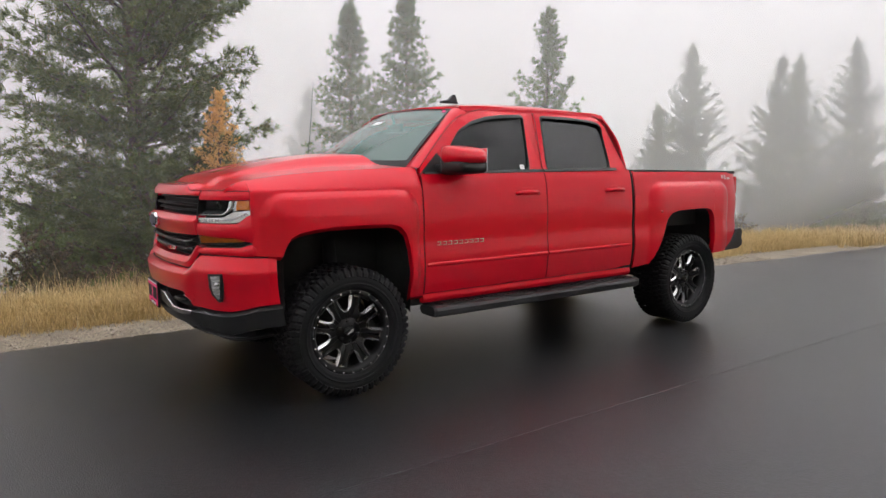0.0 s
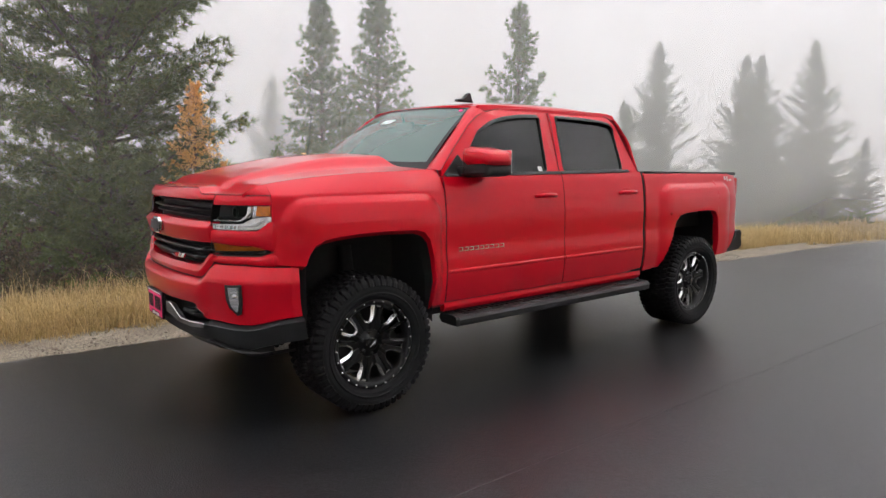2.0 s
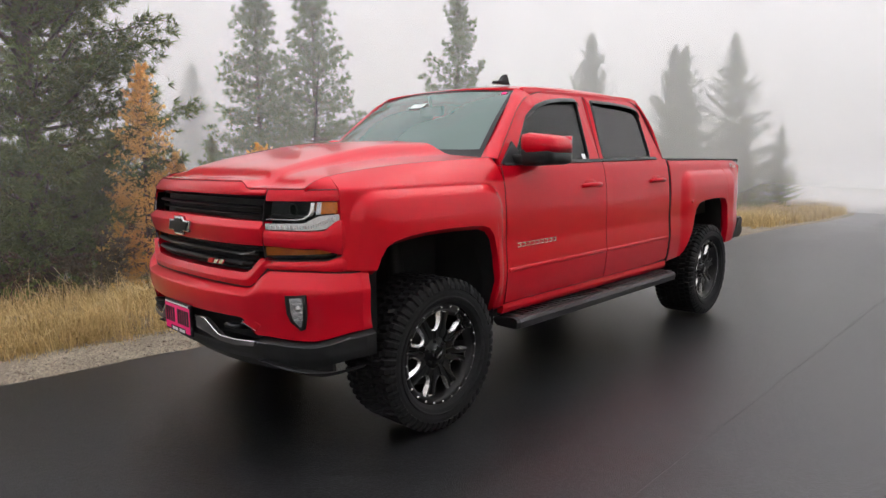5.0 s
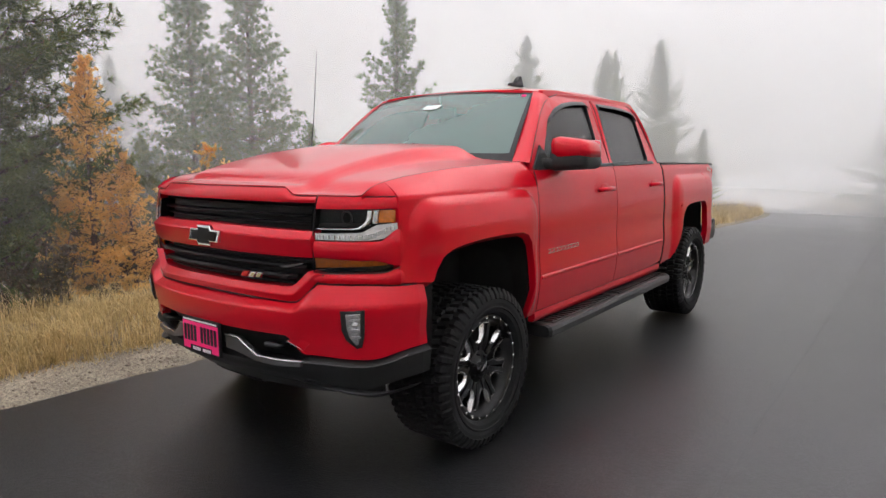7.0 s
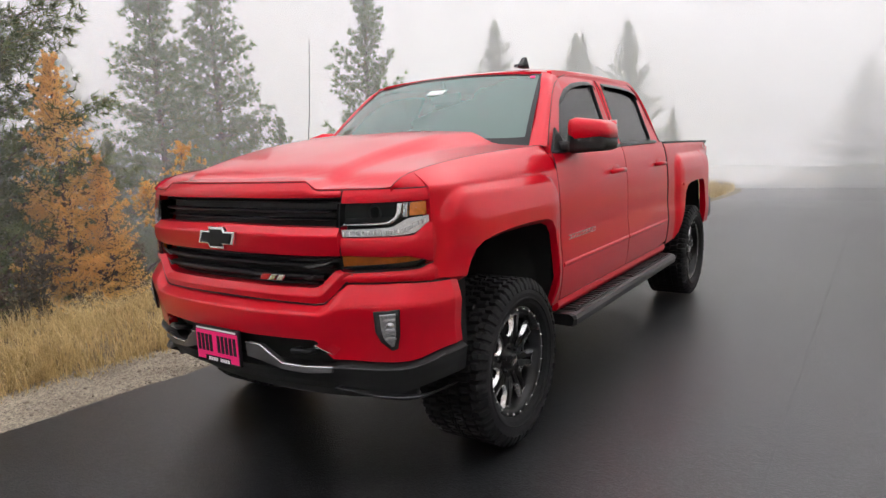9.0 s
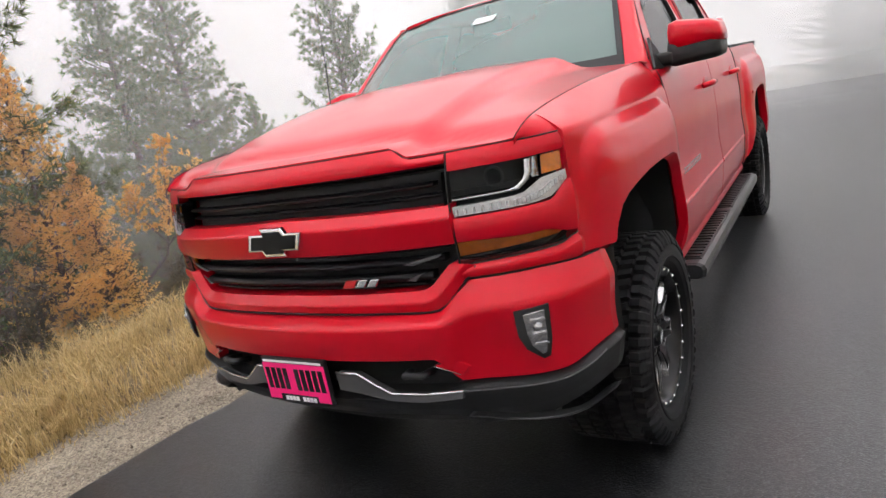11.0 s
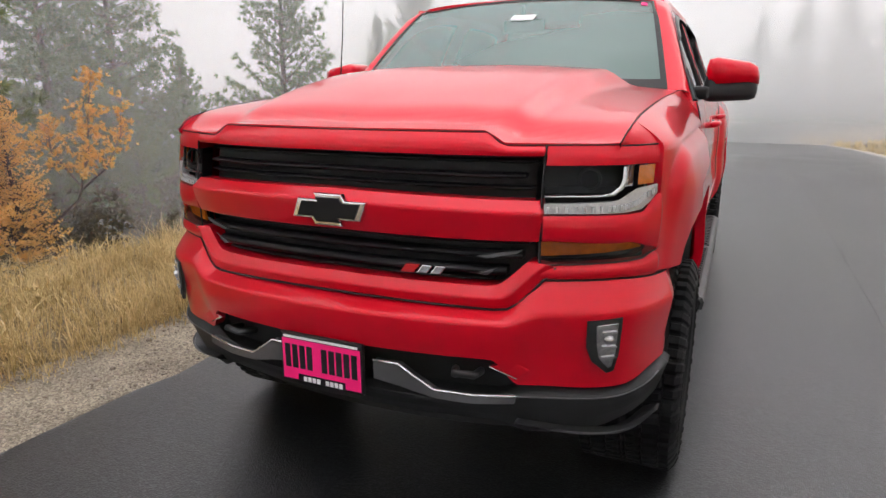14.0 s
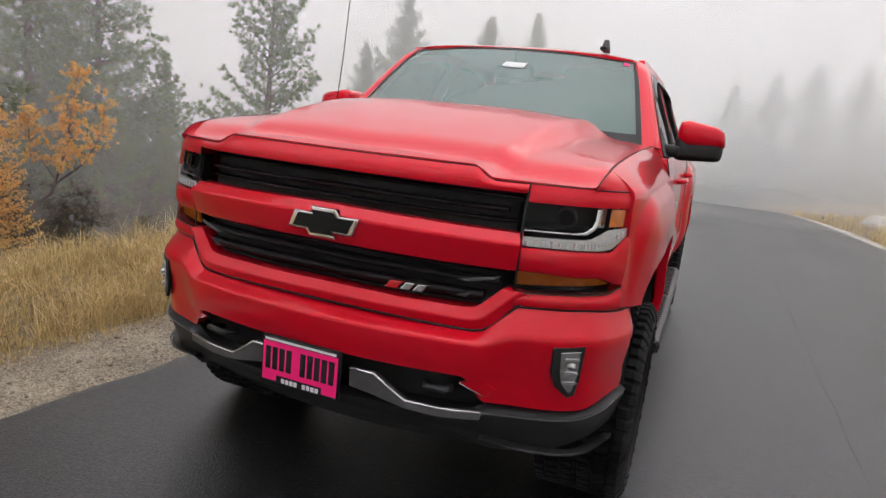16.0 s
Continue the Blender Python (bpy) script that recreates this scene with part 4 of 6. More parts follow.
def hood_fn(u, v):
    q = 2 * u - 1
    yf = 0.828 * q
    xf, zf = hood_front(yf)
    xr = -0.175 - 0.34 * abs(q) ** 2.2
    x = lerp(xf, xr, v)
    ye, ze = hood_edge(min(x, 0.735))
    y = q * (ye - 0.006)
    k = 0.050 + 0.066 * smooth01(-x, -0.75, 0.1)
    d0 = xf - x
    dome = 1 - smooth01(abs(y), 0.470 + 0.10 * v, 0.555 + 0.15 * v)
    z = ze + k * (0.52 * dome + 0.48 * (1 - q * q) + 0.14 * smooth01(d0, 0.0, 0.5) * (1 - q * q)) - 0.006 * (1 - smooth01(abs(y), 0.0, 0.33))
    d = (xf - x)
    z = lerp(zf, z, smooth01(d, -0.05, 0.15) ** 0.8 if d < 0.15 else 1)
    return x, y, z


part("hood", panel(hood_fn, 56, 44, (0, 0, -1), 0.03), RED, truck, smooth=True)

# ---- painted face
def strip_on_nose(lo, hi, a0, a1, n, m, out=lambda v: 0.0, deep=0.05):
    """A painted band of the face between two height lines."""
    return panel(lambda u, v: nose(lerp(a0, a1, u), lerp(lo(lerp(a0, a1, u)), hi(lerp(a0, a1, u)), v), out(v)), n, m, (-1, 0, 0), deep)


part("grille_header", strip_on_nose(lambda a: 1.330 + 0.006 * (1 - abs(a)), lambda a: hood_front(a)[1] - 0.007, -0.640, 0.640, 40, 5, lambda v: 0.010 * math.sin(math.pi * v)), RED, truck, smooth=True)
part("grille_crossbar", strip_on_nose(lambda a: 1.090 + 0.007 * (1 - abs(a) / 0.64), lambda a: 1.207 + 0.014 * (1 - abs(a) / 0.64), -0.640, 0.640, 40, 20,
                                      lambda v: 0.024 * min(1, v / 0.72) ** 0.8 - 0.034 * max(0, (v - 0.74) / 0.26)), RED, truck, smooth=True)
inner = [(0, 0.955), (0.2, 0.953), (0.40, 0.951), (0.500, 0.950), (0.530, 0.955), (0.550, 0.966), (0.585, 1.000), (0.612, 1.026), (0.634, 1.030)]
outer = [(0, 0.897), (0.2, 0.895), (0.40, 0.890), (0.520, 0.886), (0.558, 0.890), (0.585, 0.906), (0.625, 0.948), (0.664, 0.992), (0.682, 1.017)]
inner, outer = [[(-a, z) for a, z in line[:0:-1]] + line for line in (inner, outer)]


def chin(u, v):
    (a0, z0), (a1, z1) = poly(inner, u), poly(outer, u)
    return nose(lerp(a0, a1, v), lerp(z0, z1, v), -0.012 + 0.026 * min(1, v / 0.5) - 0.010 * max(0, v - 0.55) / 0.45)


def lamp_low(a):
    """Lower edge of the headlamp, turning up round the corner."""
    return 1.168 + 0.052 * smooth01(abs(a), 0.892, 0.938)


def turn_top(a):
    return 1.089 - 0.010 * smooth01(abs(a), 0.66, 0.86) - 0.028 * smooth01(abs(a), 0.87, 0.94)


def turn_low(a):
    return 1.022 + 0.004 * smooth01(abs(a), 0.66, 0.84) + 0.020 * smooth01(abs(a), 0.900, 0.94)


def bump_top(a):
    a = abs(a)
    return 0.884 + 0.085 * smooth01(a, 0.545, 0.655) - 0.014 * smooth01(a, 0.84, 0.97)


part("grille_surround", panel(chin, 60, 12, (-1, 0, 0), 0.06), RED, truck, smooth=True)
for sg in (1, -1):
    a0, a1 = 0.648 * sg, 0.938 * sg
    part("lamp_brow", strip_on_nose(lambda a: 1.3065, lambda a: 1.358 + 0.004 * (1 - abs(a)), a0, a1, 18, 6, lambda v: 0.004 * math.sin(math.pi * v)), RED, truck, smooth=True)
    part("lamp_bridge", strip_on_nose(lambda a: turn_top(a) + 0.002, lambda a: lamp_low(a) - 0.003, a0, a1, 40, 10, lambda v: 0.009 * math.sin(math.pi * v) ** 0.6), RED, truck, smooth=True)
    part("lamp_sill", strip_on_nose(lambda a: max(bump_top(a) + 0.008, 0.972 + 1.02 * (0.645 - abs(a))), lambda a: turn_low(a) - 0.002, 0.646 * sg, a1, 40, 8,
                                    lambda v: 0.010 * math.sin(math.pi * min(1, v * 1.15)) ** 0.5), RED, truck, smooth=True)
    # shut line beside the hood's corner
    def tip(u, v):
        x, a = 0.602 + 0.133 * u, lerp(0.9385, 0.836, u)
        p, (ty, tz) = nose(a, 1.360), hood_edge(min(x, 0.735))
        e = (x, ty + 0.004, tz)
        c = [lerp(p[k], e[k], 0.36 if k < 2 else 0.56) for k in range(3)]
        b0, b1, b2 = (1 - v) ** 2, 2 * v * (1 - v), v * v
        q = [b0 * p[k] + b1 * c[k] + b2 * e[k] for k in range(3)]
        return q[0], sg * q[1], q[2]
    part("fender_tip", panel(tip, 12, 8, (-0.4, -sg * 0.3, -0.8), 0.02), RED, truck, smooth=True)



# ---- front bumper
def bump_low(a):
    a = abs(a)
    return 0.736 - 0.087 * smooth01(a, 0.515, 0.590) - 0.012 * smooth01(a, 0.60, 0.84) + 0.032 * smooth01(a, 0.85, 0.975)


BA = sorted(set([-q for q in span(0, 0.50, 10) + span(0.52, 0.70, 14) + span(0.72, 0.968, 20)] + span(0, 0.50, 10) + span(0.52, 0.70, 14) + span(0.72, 0.968, 20)))


def bumper_fn(u, v):
    a = BA[round(u * (len(BA) - 1))]
    top, low = bump_top(a), bump_low(a)
    z = lerp(low, top, v)
    d = top - z
    shelf = 0.034 + 0.050 * smooth01(abs(a), 0.545, 0.655)
    q = d / shelf
    ledge = 0.054 * (1.08 * q - 0.08 * q * q if q < 0.9 else 1 - 0.093 * max(0, 1.2 - q) ** 2 / 0.09 if q < 1.2 else 1.0) * (1 - 0.45 * smooth01(abs(a), 0.86, 0.97))
    ledge -= 0.018 * smooth01(d, 0.07, 0.24)
    return nose(a, z, ledge - 0.004)


bumper = part("front_bumper", panel(bumper_fn, len(BA) - 1, 48, (-1, 0, 0), 0.05), RED, truck, smooth=True)


def valance_fn(u, v):
    a = lerp(-0.968, 0.968, u)
    top = lerp(0.598, bump_low(a) - 0.006, smooth01(abs(a), 0.53, 0.62))
    low = 0.505 - 0.040 * smooth01(abs(a), 0.52, 0.62) + 0.060 * smooth01(abs(a), 0.74, 0.97)
    z = lerp(low, top, v)
    return nose(a, z, float(np.interp(v, [0, 0.35, 0.6, 0.825, 0.85, 0.90, 1.0], [0.010, 0.026, 0.034, 0.044, 0.046, 0.034, 0.006])) - 0.02 * smooth01(abs(a), 0.9, 0.985))


part("lower_valance", panel(valance_fn, 60, 40, (-1, 0, 0), 0.06), BLACK, truck, "dull black plastic lower bumper", smooth=True)
part("air_dam", panel(lambda u, v: (lambda p: (p[0] - 0.09, p[1] * 0.93, p[2]))(nose(lerp(-0.86, 0.86, u), lerp(0.42, 0.51, v), 0)), 40, 3, (-1, 0, 0), 0.02), BLACK, truck, smooth=True)
for sg in (1, -1):
    part("valance_lip", panel(lambda u, v: nose(sg * lerp(0.575, 0.945, u), curve([0, 0.35, 0.58, 0.77, 1], [0.524, 0.495, 0.480, 0.476, 0.494], u) - 0.034 * (1 - v), 0.030 * v ** 0.5 + 0.024 * smooth01(v, 0.3, 0.9) - 0.016 * smooth01(u, 0.8, 1)), 24, 6, (-1, 0, 0), 0.05), BLACK, truck, smooth=True)
    # thin grey tubes that draw the highlights on the black ridge and lip
    bm = bmesh.new()
    tube(bm, [nose(sg * a, curve([0.58, 0.70, 0.80, 0.86, 0.92, 0.945], [0.615, 0.611, 0.607, 0.610, 0.632, 0.650], a), 0.047 - 0.02 * smooth01(a, 0.9, 0.985)) for a in span(0.58, 0.94, 30)], 0.0028, 6)
    part("valance_highlight", bm, GREY, truck, smooth=True)
    bm = bmesh.new()
    lip = span(0.60, 0.90, 24)
    tube(bm, [nose(sg * a, curve([0.59, 0.68, 0.78, 0.85, 0.90], [0.521, 0.497, 0.480, 0.475, 0.478], a), 0.050 - 0.010 * smooth01(a, 0.8, 0.95)) for a in lip], [0.001 + 0.0035 * math.sin(math.pi * k / 24) for k in range(25)], 6)
    part("valance_highlight", bm, GREY, truck, smooth=True)
part("bumper_intake", panel(lambda u, v: (lambda p: (p[0] - 0.05, p[1], p[2]))(nose(lerp(-0.60, 0.60, u), lerp(0.60, 0.76, v))), 24, 2, (-1, 0, 0), 0.0), DARK, truck)
for sg in (1, -1):
    up = [(0.155, 0.690), (0.238, 0.688), (0.292, 0.648), (0.345, 0.612), (0.46, 0.608), (0.580, 0.614)]
    dn = [(0.155, 0.630), (0.240, 0.616), (0.300, 0.600), (0.355, 0.589), (0.46, 0.584), (0.575, 0.594)]
    part("skid_trim", panel(lambda u, v: (lambda p, q: nose(sg * lerp(p[0], q[0], v), lerp(p[1], q[1], v), 0.052 + 0.006 * v))(poly(up, u), poly(dn, u)), 30, 6, (-1, 0, 0), 0.03),
         GREY, truck, "satin silver bumper trim", smooth=True)
    bm = bmesh.new()
    tube(bm, [nose(sg * 0.40, 0.665, -0.02), nose(sg * 0.41, 0.680, 0.045), nose(sg * 0.47, 0.680, 0.045), nose(sg * 0.48, 0.665, -0.02)], 0.013, 8)
    part("tow_hook", bm, SATIN, truck)
    bm = bmesh.new()
    tube(bm, [nose(sg * p[0], p[1] + 0.003, 0.050) for p in up], 0.0042, 6)
    part("trim_edge", bm, MILLED, truck, smooth=True)
    # pointed end of the painted bumper beside the intake
    bm = bmesh.new()
    prism(bm, [(0.575, 0.732), (0.512, 0.708), (0.590, 0.668), (0.62, 0.70)], 0.014, lambda a, z, w: Vector(nose(sg * a, z, 0.022 + w)), 0.004)
    part("bumper_tip", bm, RED, truck)
    # bright metal tube drawing the glint on the red point's edge
    bm = bmesh.new()
    tube(bm, [nose(sg * a, z, 0.036) for a, z in ((0.560, 0.728), (0.512, 0.709), (0.585, 0.672))], 0.0022, 6)
    part("tip_glint", bm, MILLED, truck)
    # fog lamp
    fp = [(0.765, 0.866), (0.846, 0.872), (0.842, 0.760), (0.832, 0.702), (0.815, 0.694), (0.781, 0.735), (0.767, 0.780)]
    li = [(0.785, 0.853), (0.835, 0.857), (0.831, 0.762), (0.824, 0.718), (0.814, 0.714), (0.794, 0.748), (0.788, 0.785)]
    bm = bmesh.new()
    prism(bm, fp, 0.012, lambda a, z, w: Vector(nose(sg * a, z, 0.040 + w)), 0.004)
    fog = part("fog_lamp", bm, BLACK, truck, "fog lamp in a black bezel")
    bm = bmesh.new()
    prism(bm, li, 0.008, lambda a, z, w: Vector(nose(sg * a, z, 0.049 + w)), 0.003)
    part("reflector", bm, REFLECT, fog)
    for z0, z1 in ((0.826, 0.832), (0.782, 0.788), (0.748, 0.754)):
        bm = bmesh.new()
        prism(bm, [(0.801, z0), (0.832, z0), (0.832, z1), (0.801, z1)], 0.006, lambda a, z, w: Vector(nose(sg * a, z, 0.056 + w)))
        part("rib", bm, CHROME, fog)
    bm = bmesh.new()
    tmp = bmesh.new()
    bmesh.ops.create_uvsphere(tmp, u_segments=14, v_segments=8, radius=0.017, matrix=Matrix.Translation(nose(sg * 0.816, 0.806, 0.052)))
    add_bm(bm, tmp)
    part("bulb", bm, REFLECT, fog, smooth=True)

# ---- grille inserts
bm = panel(lambda u, v: nose(lerp(-0.65, 0.65, u), lerp(0.90, 1.36, v), -0.075), 30, 2, (-1, 0, 0), 0.0)
part("grille_backing", bm, DARK, truck)
for z0, h, d, ends in ((1.312, 0.012, -0.052, 0.636), (1.272, 0.014, -0.032, 0.60), (1.236, 0.012, -0.052, 0.636), (1.078, 0.014, -0.036, 0.62), (1.042, 0.024, -0.018, 0.60), (0.992, 0.026, -0.018, 0.555), (0.966, 0.012, -0.04, 0.52)):
    part("grille_bar", panel(lambda u, v: nose(lerp(-ends, ends, u), z0 + h * (v - 0.5) + 0.006 * (1 - abs(2 * u - 1)), d - 0.012 + 0.012 * math.sin(math.pi * v)), 36, 4, (-1, 0, 0), 0.03), GRILLE, truck, smooth=True)
for sg in (1, -1):
    for z0, z1 in ((1.046, 1.072), (0.994, 1.022)):
        bm = bmesh.new()
        prism(bm, [(0.47, z0 + 0.006), (0.60 if z0 > 1 else 0.55, z1 + 0.004), (0.585 if z0 > 1 else 0.52, z1 - 0.008), (0.50, z0)], 0.006, lambda a, z, w: Vector(nose(sg * a, z - 0.01, -0.008 + w)), 0.002)
        part("grille_accent", bm, GREY, truck)

# plain cross-shaped badge, silver rim and black field
cross = [(-0.135, -0.030), (-0.062, -0.030), (-0.048, -0.050), (0.052, -0.050), (0.040, -0.030), (0.112, -0.030), (0.135, 0.030), (0.062, 0.030), (0.048, 0.050), (-0.052, 0.050), (-0.040, 0.030), (-0.112, 0.030)]
bm = bmesh.new()
prism(bm, cross, 0.018, lambda u, v, w: Vector((nose(u, 1.160)[0] + 0.016 + w, u + 0.014, 1.160 + v)), 0.005)
badge = part("badge", bm, CHROME, truck, "plain silver-edged black cross badge")
bm = bmesh.new()
prism(bm, [(u * 0.84, v * 0.76) for u, v in cross], 0.004, lambda u, v, w: Vector((nose(u, 1.160)[0] + 0.034 + w, u + 0.014, 1.160 + v)), 0.001)
part("field", bm, GRILLE, badge)
bm = bmesh.new()
prism(bm, [(0.236, 0.980), (0.280, 0.980), (0.300, 1.006), (0.256, 1.006)], 0.010, lambda a, z, w: Vector(nose(a, z, -0.006 + w)), 0.003)
zb = part("trim_badge", bm, REDLENS, truck, "small red and silver trim badge")
for a0 in (0.296, 0.338):
    bm = bmesh.new()
    prism(bm, [(a0 - 0.008, 0.980), (a0 + 0.024, 0.980), (a0 + 0.044, 1.006), (a0 + 0.012, 1.006)], 0.010, lambda a, z, w: Vector(nose(a, z, -0.006 + w)), 0.003)
    part("silver_bar", bm, CHROME, zb)

# ---- headlamps
for sg in (1, -1):
    def inside(a, z, out=0.0):
        return nose(sg * a, z, out)

    lamp = part("headlamp", panel(lambda u, v: inside(lerp(0.648, 0.940, u), lerp(lamp_low(lerp(0.648, 0.940, u)), 1.306, v), -0.055), 24, 6, (1, 0, 0), 0.05, 0.01), GRILLE, truck, "headlamp with clear lens, black housing and light strip", smooth=True)
    bm = bmesh.new()
    c = Vector(inside(0.776, 1.264, -0.04))
    tmp = bmesh.new()
    bmesh.ops.create_uvsphere(tmp, u_segments=20, v_segments=12, radius=0.026, matrix=Matrix.Translation(c) @ Matrix.Diagonal((0.6, 1, 1, 1)))
    for f in tmp.faces:
        f.smooth = True
    add_bm(bm, tmp)
    part("projector", bm, CLEAR, lamp)
    bm = bmesh.new()
    tube(bm, [c + Vector((0.004, 0.030 * math.cos(t), 0.030 * math.sin(t))) for t in [2 * math.pi * k / 20 for k in range(21)]], 0.004, 6)
    part("projector_ring", bm, SATIN, lamp)
    part("inner_bezel", panel(lambda u, v: inside(lerp(0.655, 0.850, u), lerp(1.226, 1.240, v), -0.050 + 0.026 * (1 - v)), 10, 3, (-1, 0, 0), 0.004), SATIN, lamp, smooth=True)
    # light strip along the lower edge, widening and turning up at the outer corner
    strip_lo = [(0.650, 1.170), (0.74, 1.170), (0.82, 1.169), (0.868, 1.169), (0.900, 1.174), (0.920, 1.194), (0.938, 1.222)]
    strip_hi = [(0.650, 1.199), (0.74, 1.200), (0.82, 1.202), (0.842, 1.206), (0.864, 1.222), (0.884, 1.236), (0.937, 1.244)]
    part("light_strip", panel(lambda u, v: (lambda p, q: inside(lerp(p[0], q[0], v), lerp(p[1], q[1], v), -0.006))(
        poly(strip_lo, u), poly(strip_hi, u)), 36, 3, (-1, 0, 0), 0.02),
        LAMP, lamp, "clear ribbed daytime light strip", smooth=True)
    for k in range(21):
        bm = bmesh.new()
        (a, z), (a1, z1) = poly(strip_lo, 0.02 + 0.045 * k), poly(strip_hi, 0.02 + 0.045 * k)
        x, y, z = inside(0.58 * a + 0.42 * a1, 0.58 * z + 0.42 * z1, -0.003)
        box(bm, (x - 0.006, y - 0.0035, z - 0.008), (x + 0.004, y + 0.0035, z + 0.008), 0.001)
        part("strip_rib", bm, WHITE, lamp)
    # bright blade: a thin line that turns up into a broad upright
    blade_in = [(0.652, 1.2205), (0.80, 1.2215), (0.826, 1.226), (0.845, 1.243), (0.852, 1.262), (0.852, 1.299)]
    blade_out = [(0.652, 1.2155), (0.80, 1.2150), (0.834, 1.217), (0.856, 1.236), (0.866, 1.258), (0.866, 1.299)]
    part("chrome_blade", panel(lambda u, v: (lambda p, q: inside(lerp(p[0], q[0], v), lerp(p[1], q[1], v), -0.014 + 0.003 * math.sin(math.pi * v)))(poly(blade_in, u), poly(blade_out, u)), 30, 3, (-1, 0, 0), 0.012), MILLED, lamp, "white light blade", smooth=True)
    part("side_reflector", panel(lambda u, v: inside(lerp(0.872, 0.888, u), lerp(1.240, 1.300, v), -0.030), 3, 3, (-1, 0, 0), 0.01), REFLECT, lamp, smooth=True)
    bm = panel(lambda u, v: inside(lerp(0.888, 0.926, u), lerp(1.246, 1.301, v), -0.010), 6, 3, (-1, 0, 0), 0.02)
    part("side_marker", bm, AMBER, lamp, "amber side marker", smooth=True)
    a0, a1 = (0.648, 0.941) if sg > 0 else (0.941, 0.648)
    lens = part("lens", panel(lambda u, v: inside(lerp(a0, a1, u), lerp(lamp_low(lerp(a0, a1, u)) - 0.001, 1.3065, v), 0.003), 24, 4, (-1, 0, 0), 0.0), CLEAR, lamp, smooth=True)
    lens.visible_shadow = False
    turn = part("turn_lamp", panel(lambda u, v: inside(lerp(0.640, 0.941, u), lerp(turn_low(lerp(0.640, 0.941, u)), turn_top(lerp(0.640, 0.941, u)), v), -0.030), 26, 4, (-1, 0, 0), 0.02), GLOSS, truck, "smoked amber turn lamp", smooth=True)
    part("amber_reflector", panel(lambda u, v: inside(lerp(0.646, 0.910, u), lerp(1.043 + 0.012 * u, turn_top(lerp(0.646, 0.910, u)) - 0.002, v), -0.018 + 0.006 * v), 18, 3, (-1, 0, 0), 0.01), AMBER, turn, smooth=True)
    a0, a1 = (0.640, 0.942) if sg > 0 else (0.942, 0.640)
    lens = part("lens", panel(lambda u, v: inside(lerp(a0, a1, u), lerp(turn_low(lerp(a0, a1, u)), turn_top(lerp(a0, a1, u)), v), 0.002), 26, 3, (-1, 0, 0), 0.0), SMOKE, turn, smooth=True)
    lens.visible_shadow = False

# ---- number plate with a dealer's insert; lettering as plain bars
bm = bmesh.new()
box(bm, (0.990, -0.185, 0.570), (1.006, 0.130, 0.742), 0.004)
plate = part("number_plate", bm, BLACK, truck, "pink dealer plate in a black frame")
bm = bmesh.new()
box(bm, (1.006, -0.178, 0.602), (1.0085, 0.123, 0.722), 0.001)
box(bm, (1.006, -0.178, 0.580), (1.0085, -0.120, 0.604), 0.001)
box(bm, (1.006, 0.065, 0.580), (1.0085, 0.123, 0.604), 0.001)
part("insert", bm, PINK, plate)
for k in range(10):
    if k != 4:
        bm = bmesh.new()
        box(bm, (1.0085, -0.166 + 0.0285 * k, 0.622), (1.0100, -0.1455 + 0.0285 * k, 0.704))
        part("letter", bm, BLACK, plate)
for k in range(9):
    if k != 4:
        bm = bmesh.new()
        box(bm, (1.006, -0.098 + 0.0172 * k, 0.578), (1.0085, -0.0855 + 0.0172 * k, 0.594))
        part("small_letter", bm, WHITE, plate)
bm = bmesh.new()
box(bm, (1.0085, -0.170, 0.7262), (1.0100, 0.115, 0.7342))
part("small_lettering", bm, WHITE, plate)

# ---- cab upper
def cab(x, z, out=0.0):
    """The sloping plane of the cab's side above the belt."""
    return 0.925 - 0.40 * (z - 1.46) - 0.03 * smooth01(z, 1.86, 2.0) + out


def outline(bm, loops, sg, out, thick):
    """A flat frame with holes on the cab's side."""
    tmp = bmesh.new()
    edges = []
    for pts in loops:
        vs = [tmp.verts.new((x, 0, z)) for x, z in pts]
        edges += [tmp.edges.new((vs[i], vs[(i + 1) % len(vs)])) for i in range(len(vs))]
    bmesh.ops.triangle_fill(tmp, edges=edges, use_beauty=True)
    faces = list(tmp.faces)
    r = bmesh.ops.extrude_face_region(tmp, geom=faces)
    back = {v for v in r["geom"] if isinstance(v, bmesh.types.BMVert)}
    for v in tmp.verts:
        v.co.y = sg * (cab(v.co.x, v.co.z, out) - (thick if v in back else 0))
    bmesh.ops.recalc_face_normals(tmp, faces=tmp.faces)
    add_bm(bm, tmp)


def rounded(pts, n=5, r=0.30):
    """Soften the corners of a closed outline."""
    res = []
    for i, p in enumerate(pts):
        a, b = pts[i - 1], pts[(i + 1) % len(pts)]
        s = [tuple(lerp(p[k], a[k], min(0.45, r * 0.12 / max(1e-6, math.dist(p, a)))) for k in (0, 1)), tuple(lerp(p[k], b[k], min(0.45, r * 0.12 / max(1e-6, math.dist(p, b)))) for k in (0, 1))]
        for j in range(n + 1):
            t = j / n
            res.append(tuple((1 - t) ** 2 * s[0][k] + 2 * t * (1 - t) * p[k] + t * t * s[1][k] for k in (0, 1)))
    return res


def grow(pts, d):
    cx, cz = sum(p[0] for p in pts) / len(pts), sum(p[1] for p in pts) / len(pts)
    w, h = max(abs(p[0] - cx) for p in pts), max(abs(p[1] - cz) for p in pts)
    return [(cx + (x - cx) * (1 + d / w), cz + (z - cz) * (1 + d / h)) for x, z in pts]


